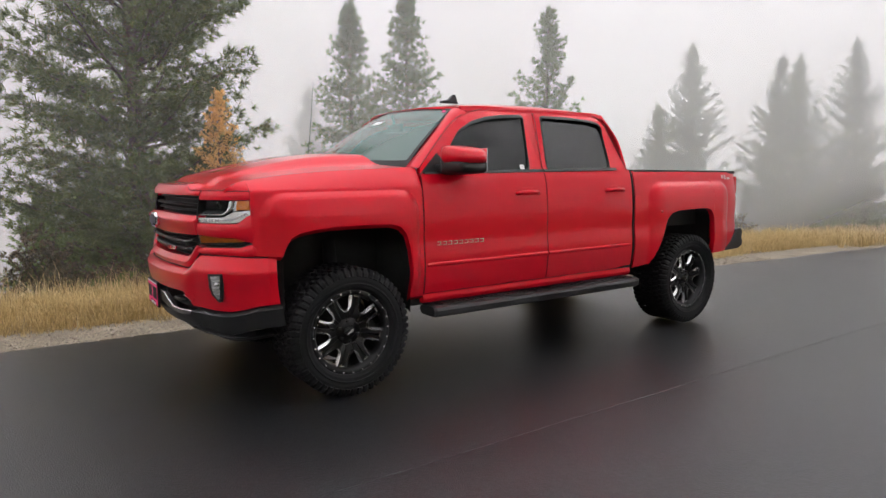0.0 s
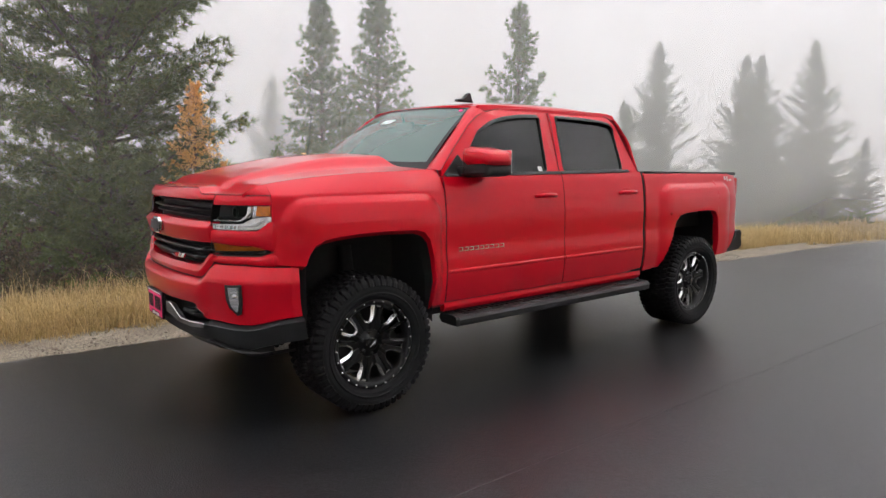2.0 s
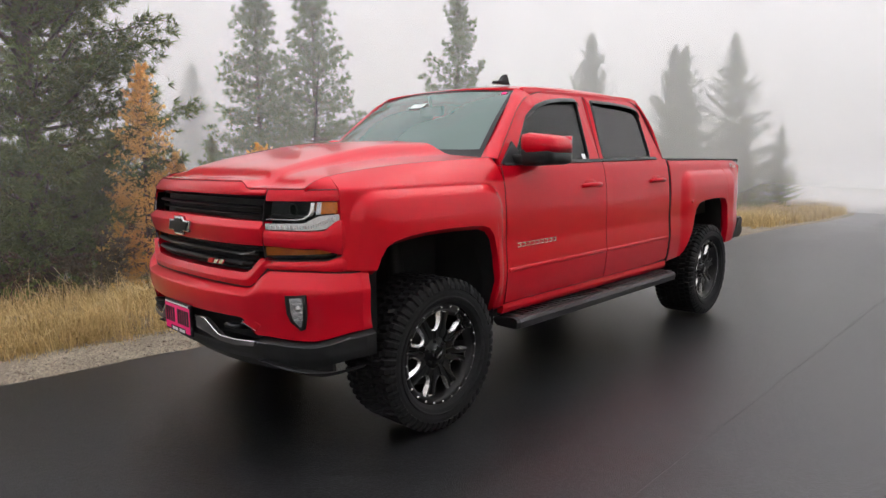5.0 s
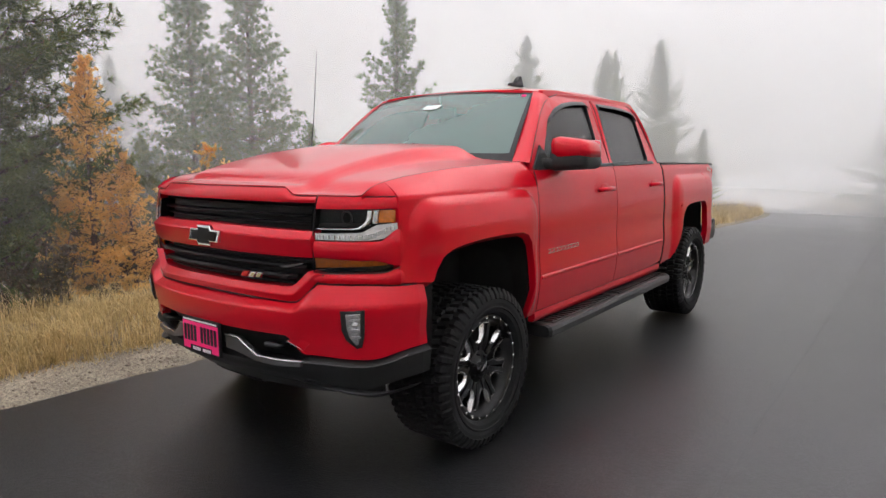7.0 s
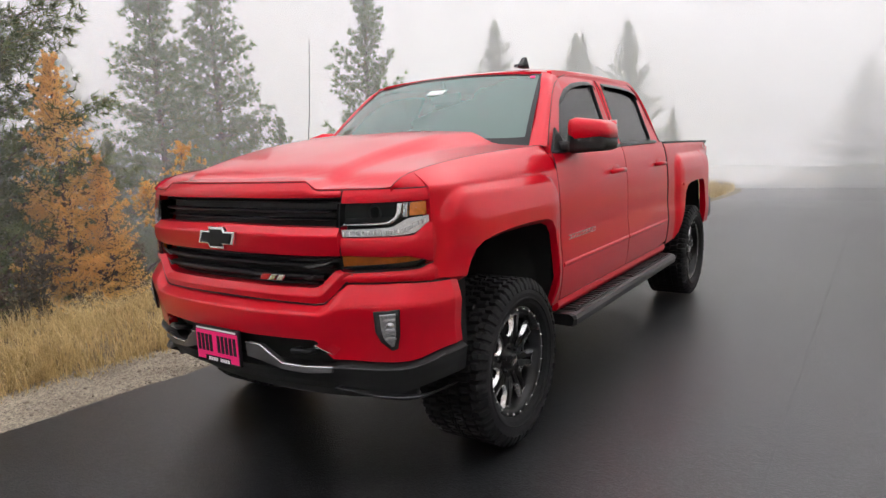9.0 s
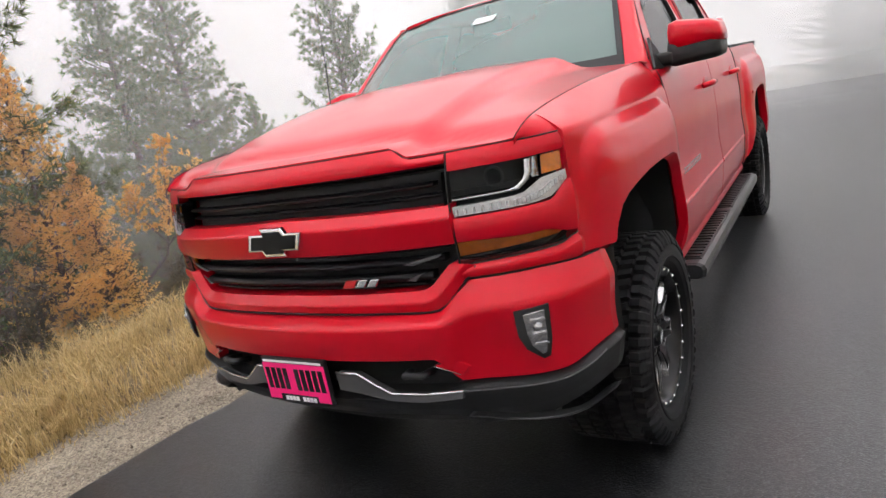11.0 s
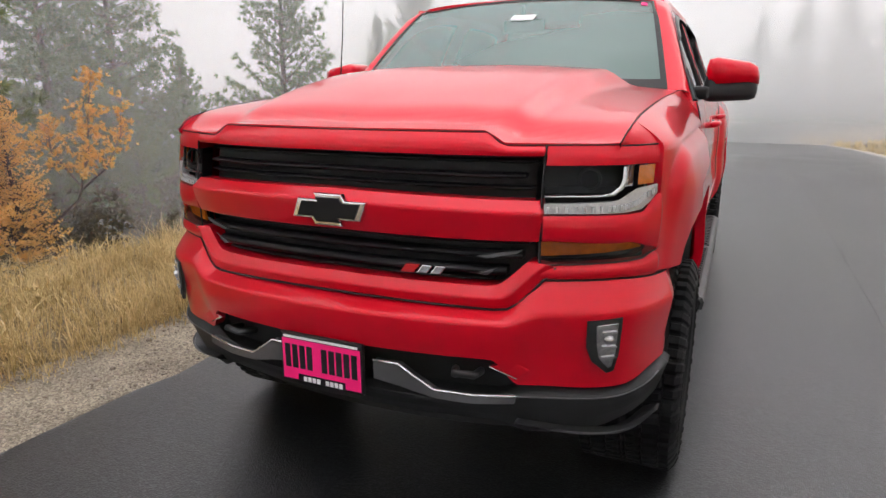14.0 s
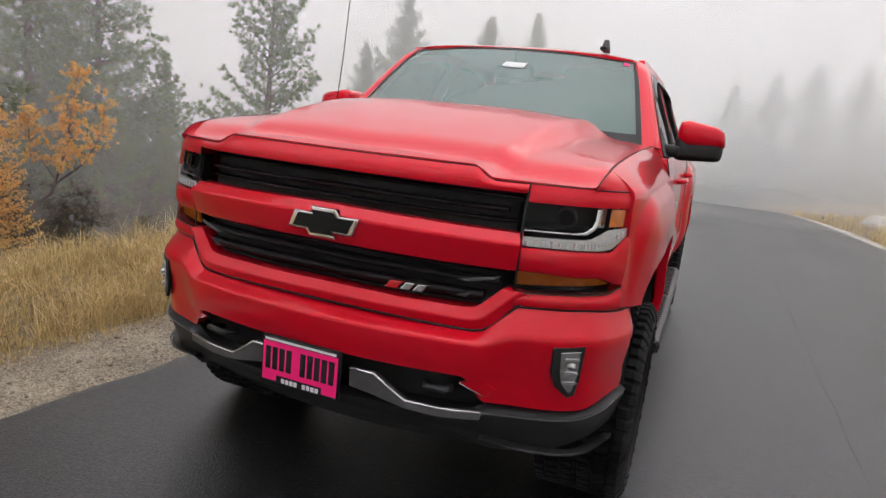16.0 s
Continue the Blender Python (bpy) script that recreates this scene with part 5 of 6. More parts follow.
win_f = rounded([(-0.735, 1.468), (-0.80, 1.545), (-1.01, 1.770), (-1.15, 1.845), (-1.30, 1.885), (-1.48, 1.908), (-1.690, 1.918), (-1.612, 1.482)])
win_r = rounded([(-1.805, 1.484), (-1.882, 1.920), (-2.20, 1.918), (-2.45, 1.905), (-2.575, 1.880), (-2.552, 1.492)], r=0.4)
door_f = [(-0.590, 1.456), (-0.600, 1.500), (-0.72, 1.615), (-0.93, 1.805), (-1.03, 1.872), (-1.14, 1.915), (-1.30, 1.948), (-1.50, 1.962), (-1.822, 1.968), (-1.748, 1.468)]
door_r = [(-1.756, 1.468), (-1.830, 1.968), (-2.20, 1.970), (-2.46, 1.960), (-2.57, 1.935), (-2.63, 1.860), (-2.70, 1.640), (-2.758, 1.470)]
for sg in (1, -1):
    for nm, frame_pts, hole, glass in (("front_door_frame", door_f, win_f, TINTF), ("rear_door_frame", door_r, win_r, TINT)):
        bm = bmesh.new()
        outline(bm, [frame_pts, grow(hole, 0.0075)], sg, 0.0, 0.035)
        fr = part(nm, bm, RED, truck)
        bm = bmesh.new()
        outline(bm, [grow(hole, 0.0085), grow(hole, -0.002)], sg, 0.002, 0.03)
        part("window_seal", bm, BLACK, fr, "black rubber window seal")
        bm = bmesh.new()
        outline(bm, [grow(hole, 0.0)], sg, -0.012, 0.004)
        pane = part("window_pane", bm, glass, fr, "dark tinted side window")
        pane.visible_shadow = False
        # smoked rain guard over the window
        top = [p for p in hole if p[1] > 1.74]
        top = sorted(top, key=lambda p: -p[0])
        bm = panel(lambda u, v: (lambda p: (p[0], sg * cab(p[0], p[1] - 0.024 * v + 0.004, 0.004 + 0.010 * math.sin(1.4 * v) * smooth01(u, 0, 0.2)), p[1] - 0.024 * v * (0.25 + 0.75 * smooth01(u, 0.0, 0.25)) + 0.004))(poly(top, u)), 30, 4, (0, -sg, 0), 0.006, 0.002)
        part("rain_guard", bm, GRILLE, fr, "smoked black rain guard", smooth=True)
    # belt moulding
    for x0, x1 in ((-0.62, -1.742), (-1.752, -2.60)):
        bm = panel(lambda u, v: (lerp(x0, x1, u), sg * (0.952 - 0.020 * v), 1.452 + 0.012 * (-lerp(x0, x1, u) - 0.585) * 0.9 + 0.020 * v), 12, 3, (0, -sg, -0.3), 0.02)
        part("belt_strip", bm, BLACK, truck, smooth=True)
    # pillars
    w = [(-0.535, 0.815, 1.498), (-0.70, 0.775, 1.640), (-0.86, 0.732, 1.785), (-1.00, 0.690, 1.915), (-1.06, 0.668, 1.955)]
    d = [(-0.585, 0.912, 1.492), (-0.74, 0.862, 1.628), (-0.925, 0.800, 1.792), (-1.03, 0.768, 1.865), (-1.14, 0.748, 1.908)]
    bm = panel(lambda u, v: (lambda p, q: (lerp(p[0], q[0], v) + 0.012 * math.sin(math.pi * v), sg * (lerp(p[1], q[1], v) + 0.012 * math.sin(math.pi * v)), lerp(p[2], q[2], v) + 0.008 * math.sin(math.pi * v)))(poly(w, u), poly(d, u)),
               20, 8, (-0.5, -sg * 0.6, 0), 0.03)
    part("windshield_pillar", bm, RED, truck, smooth=True)
    bm = panel(lambda u, v: (lerp(-2.765 + 0.10 * smooth01(v, 0.45, 1), -2.80 + 0.12 * smooth01(v, 0.35, 1), u), sg * (cab(0, lerp(1.47, 1.965, v)) - 0.09 * u * u), lerp(1.47, 1.965, v)), 8, 16, (0.6, -sg * 0.6, 0), 0.02)
    part("rear_pillar", bm, RED, truck, smooth=True)


# ---- dark shut lines
def seal(pts, rad=0.0024):
    bm = bmesh.new()
    tube(bm, pts, rad, 6)
    part("shut_line", bm, DARK, truck, smooth=True)


seal([(lambda h: nose(a, h - 0.0035, 0.000))(hood_front(a)[1]) for a in span(-0.83, 0.83, 80)], 0.0019)
seal([nose(p[0] * 1.006, p[1] - 0.004, 0.004) for p in [poly(outer, t) for t in span(0, 1, 60)]], 0.0036)
for sg in (1, -1):
    seal([nose(sg * 0.6435, z, 0.000) for z in span(1.026, 1.362, 14)], 0.0030)
    seal([nose(sg * a, bump_top(a) + 0.004, -0.004) for a in span(0.64, 0.968, 24)], 0.0034)
    seal([nose(sg * a, 1.3595, 0.001) for a in span(0.83, 0.936, 16)], 0.0024)
    seal([nose(sg * a, turn_low(a) - 0.001, 0.002) for a in span(0.64, 0.938, 20)], 0.0022)
    seal([(lambda e: (x, sg * (e[0] - 0.001), e[1] - 0.001))(hood_edge(x)) for x in span(0.735, -0.54, 24)], 0.0022)
    seal([(-0.580, sg * (flank(-0.58, z) - 0.003), z) for z in span(0.61, 1.45, 20)], 0.0027)
    seal([(-1.746, sg * (flank(-1.746, z) - 0.003), z) for z in span(0.615, 1.462, 20)], 0.0027)
    seal([(-2.785, sg * (flank(-2.785, z) - 0.006), z) for z in span(0.60, 1.46, 20)], 0.009)
    seal([(x, sg * (flank(x, 0.612) - 0.006), 0.612) for x in span(-0.58, -2.77, 10)], 0.0027)
    seal([(-1.749 - 0.077 * t, sg * cab(0, 1.47 + 0.498 * t, 0.0005), 1.47 + 0.498 * t) for t in span(0, 1, 10)], 0.0027)
    seal([(lambda p: (p[0], sg * cab(p[0], p[1], 0.003), p[1] + 0.003))(poly(door_f[1:9], t)) for t in span(0, 1, 40)], 0.0027)
    seal([(lambda p: (p[0], sg * cab(p[0], p[1], 0.003), p[1] + 0.003))(poly(door_r[1:8], t)) for t in span(0, 1, 40)], 0.0027)


def roof_fn(u, v):
    q = 2 * u - 1
    y = 0.716 * math.copysign(abs(q) ** 0.9, q)
    xf = -0.945 - 0.10 * (y / 0.68) ** 2 - 0.10 * smooth01(abs(y), 0.59, 0.716)
    x = lerp(xf, -2.70, v)
    zt = curve([-2.70, -2.62, -2.45, -2.1, -1.7, -1.3, -1.05, -0.93], [1.955, 1.996, 2.020, 2.036, 2.038, 2.022, 1.996, 1.972], x)
    drop = 1 - (1 - min(1, abs(y) / 0.718) ** 4.5) ** (1 / 3.0)
    return x, y, zt - 0.025 * (y / 0.7) ** 2 - 0.062 * drop


part("roof", panel(roof_fn, 44, 40, (0, 0, -1), 0.02), RED, truck, smooth=True)
for sg in (1, -1):
    bm = panel(lambda u, v: (lerp(-1.10, -2.66, u), sg * (0.718 - 0.010 * v), lerp(1.940, 1.975, v) - 0.01 * (1 - smooth01(u, 0, 0.12)) - 0.02 * smooth01(u, 0.93, 1)), 20, 3, (0, -sg, 0), 0.03)
    part("roof_rail", bm, RED, truck, smooth=True)


def screen_fn(u, v, lift=0.0):
    q = 2 * u - 1
    y = q * lerp(0.815, 0.672, v)
    x = lerp(-0.235 - 0.30 * q * q, -0.945 - 0.105 * q * q, v)
    z = lerp(1.548 - 0.050 * q * q, 1.970 - 0.030 * q * q, v) + 0.018 * math.sin(math.pi * v)
    return x, y, z + lift


glass = part("windshield", panel(screen_fn, 30, 20, (0, 0, -1), 0.0), SCREEN, truck, "greenish windshield with pale sky sheen painted into the glass", smooth=True)
glass.visible_shadow = False
part("windshield_seal", panel(lambda u, v: screen_fn(u, lerp(-0.03, 0.055 + 0.05 * abs(2 * u - 1) ** 6, v), 0.003), 30, 3, (0, 0, -1), 0.0), BLACK, glass, smooth=True)
part("windshield_seal", panel(lambda u, v: screen_fn(u, lerp(0.972, 1.004, v), 0.003), 30, 2, (0, 0, -1), 0.0), BLACK, glass, smooth=True)
for u0, u1 in ((-0.004, 0.012), (0.988, 1.004)):
    part("windshield_seal", panel(lambda u, v: screen_fn(lerp(u0, u1, u), v, 0.004), 2, 20, (0, 0, -1), 0.0), BLACK, glass, smooth=True)
bm = panel(lambda u, v: screen_fn(lerp(0.505, 0.590, u) + 0.004 * v, lerp(0.660, 0.735, v) - 0.02 * u * (1 - u), 0.007), 6, 3, (0, 0, -1), 0.003, 0.001)
part("sticker", bm, WHITE, glass, "white paper sticker")
part("cowl", panel(lambda u, v: (lambda q: (lerp(-0.150 - 0.34 * abs(q) ** 2.2, -0.26 - 0.30 * q * q, v), q * 0.85, lerp(1.515, 1.535, v) - 0.045 * q * q))(2 * u - 1), 24, 3, (0, 0, -1), 0.03), BLACK, truck, smooth=True)
part("sticker", panel(lambda u, v: screen_fn(lerp(0.950, 0.972, u), lerp(0.920, 0.955, v), 0.007), 3, 2, (0, 0, -1), 0.003, 0.001), PINK, glass, "small pink sticker")
for u0, u1, v0, v1 in ((0.53, 0.80, 0.085, 0.060), (0.20, 0.46, 0.050, 0.075)):
    bm = bmesh.new()
    tube(bm, [screen_fn(lerp(u0, u1, t), lerp(v0, v1, t), 0.020) for t in span(0, 1, 8)], 0.007, 6)
    p, q = Vector(screen_fn(lerp(u0, u1, 0.45), 0.075, 0.032)), Vector(screen_fn(lerp(u0, u1, 1.1), -0.02, 0.02))
    tube(bm, [p, p.lerp(q, 0.3) + Vector((0, 0, 0.012)), q], [0.006, 0.010, 0.009], 6)
    part("wiper", bm, BLACK, truck)
bm = panel(lambda u, v: (lerp(-2.772, -2.655, v), lerp(-0.80, 0.80, u) * (1 - 0.17 * v), lerp(1.45, 1.96, v)), 6, 4, (1, 0, 0), 0.0)
part("rear_window", bm, TINT, truck).visible_shadow = False
bm = bmesh.new()
box(bm, (-2.79, -0.90, 0.62), (-2.765, 0.90, 1.47), 0.005)
part("cab_back", bm, RED, truck)

# roof aerial and mast
bm = bmesh.new()
prism(bm, [(-0.075, 0), (0.085, 0), (0.080, 0.018), (0.020, 0.026), (-0.030, 0.070), (-0.052, 0.072), (-0.062, 0.022)], 0.036, lambda u, v, w: Vector((-1.165 + u, 0.455 + w * (1 - 5 * max(0, v - 0.02)), 2.008 + v)), 0.006)
part("roof_aerial", bm, BLACK, truck, "black shark-fin roof aerial")
bm = bmesh.new()
tube(bm, [(-0.50, -0.905, 1.47), (-0.55, -0.905, 1.80), (-0.60, -0.905, 2.30)], [0.004, 0.003, 0.002], 6)
part("mast_aerial", bm, BLACK, truck, "thin black whip aerial")

# ---- mirrors
for sg in (1, -1):
    def swept(bm):
        """Narrow the mirror towards its outer end and sweep it back."""
        for v in bm.verts:
            k = max(0.0, (abs(v.co.y) - 0.97) / 0.225)
            v.co.z -= (0.040 if v.co.z > 1.55 else -0.012) * k * k
            v.co.x -= 0.045 * k * k * (1 if v.co.x > -0.9 else 0)
    bm = bmesh.new()
    box(bm, (-0.985, sg * 1.075 - 0.115, 1.446), (-0.730, sg * 1.075 + 0.115, 1.572), 0.032)
    swept(bm)
    box(bm, (-0.90, sg * 0.940 - 0.05, 1.458), (-0.72, sg * 0.940 + 0.05, 1.520), 0.02)
    mir = part("door_mirror", bm, BLACK, truck, "door mirror, red cap over black housing", smooth=True)
    bm = bmesh.new()
    box(bm, (-0.990, sg * 1.075 - 0.110, 1.518), (-0.722, sg * 1.075 + 0.120, 1.652), 0.048)
    swept(bm)
    part("cap", bm, RED, mir, smooth=True)
    bm = bmesh.new()
    box(bm, (-0.994, sg * 1.075 - 0.098, 1.468), (-0.988, sg * 1.075 + 0.100, 1.630), 0.002)
    part("mirror_glass", bm, CHROME, mir)
    bm = bmesh.new()
    prism(bm, [(-0.60, 1.462), (-0.80, 1.462), (-0.80, 1.545), (-0.765, 1.60), (-0.62, 1.48)], 0.012, lambda x, z, w: Vector((x, sg * (cab(x, z) + 0.003 + w), z)), 0.003)
    part("sail_panel", bm, BLACK, mir)
    # handles
    for x0 in (-1.534, -2.535):
        bm = bmesh.new()
        h = [(-0.115, 1.298), (-0.075, 1.305), (0, 1.308), (0.075, 1.306), (0.115, 1.300)]
        tube(bm, [(x0 + dx, sg * (flank(x0, 1.30) + off), z) for (dx, z), off in zip(h, (0.004, 0.036, 0.040, 0.036, 0.004))], [0.014, 0.016, 0.017, 0.016, 0.014], 10)
        hd = part("door_handle", bm, RED, truck, smooth=True)
        bm = bmesh.new()
        tmp = bmesh.new()
        bmesh.ops.create_uvsphere(tmp, u_segments=20, v_segments=10, radius=1, matrix=Matrix.Translation((x0, sg * (flank(x0, 1.31) - 0.001), 1.312)) @ Matrix.Diagonal((0.075, 0.004, 0.034, 1)))
        add_bm(bm, tmp)
        part("handle_recess", bm, RED, hd, smooth=True)
    part("sticker", panel(lambda u, v: (lerp(-1.515, -1.558, u), sg * (cab(0, lerp(1.484, 1.520, v)) + 0.010), lerp(1.484, 1.520, v)), 2, 2, (0, -sg, 0), 0.002, 0.0005), WHITE, truck, "small white sticker on the door glass")
    # model name as plain raised bars
    for k in range(9):
        x = -0.684 - 0.0475 * k if sg > 0 else -1.104 + 0.0475 * k
        bm = bmesh.new()
        box(bm, (x - 0.034, sg * 0.994 - 0.006, 0.951), (x, sg * 0.994 + 0.003, 0.9565), 0.001)
        box(bm, (x - 0.034, sg * 0.994 - 0.006, 0.9735), (x, sg * 0.994 + 0.003, 0.979), 0.001)
        box(bm, (x - 0.034, sg * 0.994 - 0.006, 0.9555), (x - 0.027, sg * 0.994 + 0.003, 0.9745), 0.001)
        part("name_badge", bm, SILVER, truck, "small brushed bar on the door")
    bm = bmesh.new()
    tmp = bmesh.new()
    bmesh.ops.create_uvsphere(tmp, u_segments=12, v_segments=8, radius=0.014, matrix=Matrix.Translation((-3.122, sg * flank(-3.122, 1.096), 1.096)) @ Matrix.Diagonal((1, 0.5, 1, 1)))
    add_bm(bm, tmp)
    part("marker_stud", bm, REDLENS, truck, smooth=True)

# ---- bed
bm = bmesh.new()
box(bm, (-4.36, -0.80, 0.93), (-2.82, 0.80, 0.96))
for sg in (1, -1):
    box(bm, (-4.36, sg * 0.80 - 0.01, 0.93), (-2.82, sg * 0.80 + 0.01, 1.45))
box(bm, (-2.83, -0.80, 0.93), (-2.81, 0.80, 1.45))
part("bed_liner", bm, BLACK, truck)
for sg in (1, -1):
    bm = bmesh.new()
    box(bm, (-4.38, sg * 0.865 - 0.085, 1.452), (-2.805, sg * 0.865 + 0.080, 1.482), 0.010, Matrix.Rotation(radians(-0.68), 4, "Y") @ Matrix.Translation((0, 0, 0.030)))
    part("bed_rail_cap", bm, BLACK, truck)
    bm = bmesh.new()
    box(bm, (-4.462, sg * 0.895 - 0.055, 1.06), (-4.395, sg * 0.895 + 0.045, 1.405), 0.02)
    lamp = part("tail_lamp", bm, REDLENS, truck, "red tail lamp", smooth=True)
    bm = bmesh.new()
    box(bm, (-4.464, sg * 0.915 - 0.045, 1.185), (-4.402, sg * 0.915 + 0.028, 1.235), 0.012)
    part("reversing_lens", bm, CHROME, lamp, "clear silvery reversing lens", smooth=True)
    # pale decal near the rear corner of the bed
    for x0, x1, z0, z1 in ((-4.130, -4.165, 1.385, 1.420), (-4.180, -4.205, 1.375, 1.420), (-4.225, -4.290, 1.375, 1.395)):
        part("decal", panel(lambda u, v: (lerp(x0, x1, u), sg * (flank(lerp(x0, x1, u), lerp(z0, z1, v)) + 0.0025), lerp(z0, z1, v)), 4, 4, (0, -sg, 0), 0.001, 0.0005), DECAL, truck, "faint pale decal stroke")
bm = bmesh.new()
box(bm, (-4.440, -0.835, 0.74), (-4.38, 0.835, 1.430), 0.02)
part("tailgate", bm, RED, truck)
bm = bmesh.new()
box(bm, (-4.555, -0.86, 0.675), (-4.40, 0.86, 0.800), 0.02)
for sg in (1, -1):
    prism(bm, [(-4.16, 0.652), (-4.24, 0.684), (-4.32, 0.742), (-4.415, 0.860), (-4.50, 0.866), (-4.550, 0.835), (-4.530, 0.760), (-4.556, 0.745), (-4.550, 0.690), (-4.47, 0.660)], 0.10,
          lambda x, z, w: Vector((x, sg * (0.885 + w - 0.25 * max(0, -4.30 - x) ** 2), z)), 0.008)
part("rear_bumper", bm, BLACK, truck, "black step rear bumper")

# ---- running boards
for sg in (1, -1):
    bm = bmesh.new()
    sec = [(0.835, 0.480), (0.850, 0.516), (0.925, 0.524), (1.022, 0.526), (1.050, 0.515), (1.060, 0.494), (1.054, 0.456), (1.030, 0.444), (0.870, 0.446)]
    rings = []
    for x, k in ((-0.622, 0.86), (-0.640, 1.0), (-1.2, 1.0), (-2.0, 1.0), (-2.795, 1.0), (-2.815, 0.86)):
        rings.append([bm.verts.new((x, sg * (0.95 + (y - 0.95) * k), 0.486 + (z - 0.486) * k)) for y, z in sec])
    for a, b in zip(rings, rings[1:]):
        for k in range(len(sec)):
            bm.faces.new((a[k], a[(k + 1) % len(sec)], b[(k + 1) % len(sec)], b[k]))
    bm.faces.new(rings[0])
    bm.faces.new(rings[-1][::-1])
    bmesh.ops.recalc_face_normals(bm, faces=bm.faces)
    step = part("running_board", bm, SATIN, truck, "black step bar with ribbed treads")
    for x0, x1 in ((-0.70, -1.66), (-1.74, -2.74)):
        bm = bmesh.new()
        box(bm, (x1, sg * 0.975 - 0.055, 0.522), (x0, sg * 0.975 + 0.055, 0.530), 0.002)
        n = int((x0 - x1) / 0.052)
        for k in range(n):
            x = x0 - 0.03 - k * 0.052
            box(bm, (x - 0.016, sg * 0.975 - 0.045, 0.529), (x + 0.016, sg * 0.975 + 0.045, 0.537), 0.003)
        part("tread_pad", bm, BLACK, step)
    for x in (-0.95, -1.70, -2.45):
        bm = bmesh.new()
        box(bm, (x - 0.05, sg * 0.66 - 0.22, 0.452), (x + 0.05, sg * 0.66 + 0.22, 0.560), 0.008)
        part("step_bracket", bm, SATIN, step)

# ---- wheels
def lug_tyre():
    """A mud-terrain tyre in one moulding, outer side towards +y, hub at the origin."""
    prof = [(0.270, 0.030), (0.285, 0.060), (0.300, 0.076), (0.318, 0.083), (0.321, 0.088), (0.328, 0.088), (0.331, 0.084), (0.350, 0.086), (0.368, 0.084), (0.372, 0.084), (0.396, 0.076), (0.408, 0.066)]
    rows = [(r, w, 0) for r, w in prof]
    edge = [(0.062, 1), (0.030, 1), (0.024, 0), (0.016, 2), (-0.030, 2), (-0.036, 0), (-0.042, 3), (-0.088, 3), (-0.094, 0), (-0.100, 4), (-0.104, 4), (-0.110, 0), (-0.116, 3), (-0.160, 3), (-0.166, 0), (-0.172, 2),
            (-0.218, 2), (-0.224, 0), (-0.230, 5), (-0.262, 5)]
    rows += [(0.413, w, k) for w, k in edge]
    rows += [(0.408, -0.268, 0), (0.392, -0.276, 0), (0.370, -0.286, 0), (0.330, -0.290, 0), (0.285, -0.270, 0), (0.270, -0.235, 0)]
    n, per = 336, 6
    bm = bmesh.new()
    rings = []
    for i, (r, w, k) in enumerate(rows):
        ring = []
        for a in range(n):
            shift = {0: 0, 1: 0, 2: 3, 3: 6, 4: 1, 5: 4}[k]
            ph = (a + shift + (i % 2 if k in (2, 3) else 0)) % per
            cell = (a + shift) // per
            rr, ww = r, w
            if k and ph not in (0, 1):
                rr += 0.013
            elif k:
                rr -= 0.004
            if i in (9, 10, 11) and (a % per) not in (0, 1):
                ww += 0.007 if cell % 2 else 0.004
                rr += 0.004 if i == 11 else 0
            t = 2 * math.pi * a / n
            ring.append(bm.verts.new((rr * math.sin(t), ww - 0.014, rr * math.cos(t))))
        rings.append(ring)
    for a, b in zip(rings, rings[1:]):
        for k in range(n):
            bm.faces.new((a[k], a[(k + 1) % n], b[(k + 1) % n], b[k]))
    return bm


def spoke_at(bm, k, pts, depth, base, bevel=0.003):
    """An outline in (across, radius), turned to place k of 8."""
    a = 2 * math.pi * k / 8
    ca, sa = math.cos(a), math.sin(a)

    def place(u, v, w):
        y = base(v) + w
        return Vector((u * ca + v * sa, y, -u * sa + v * ca))
    prism(bm, pts, depth, place, bevel)


def dish(r):
    return float(np.interp(r, [0.05, 0.10, 0.16, 0.22, 0.26], [-0.012, 0.000, 0.006, 0.004, 0.004]))


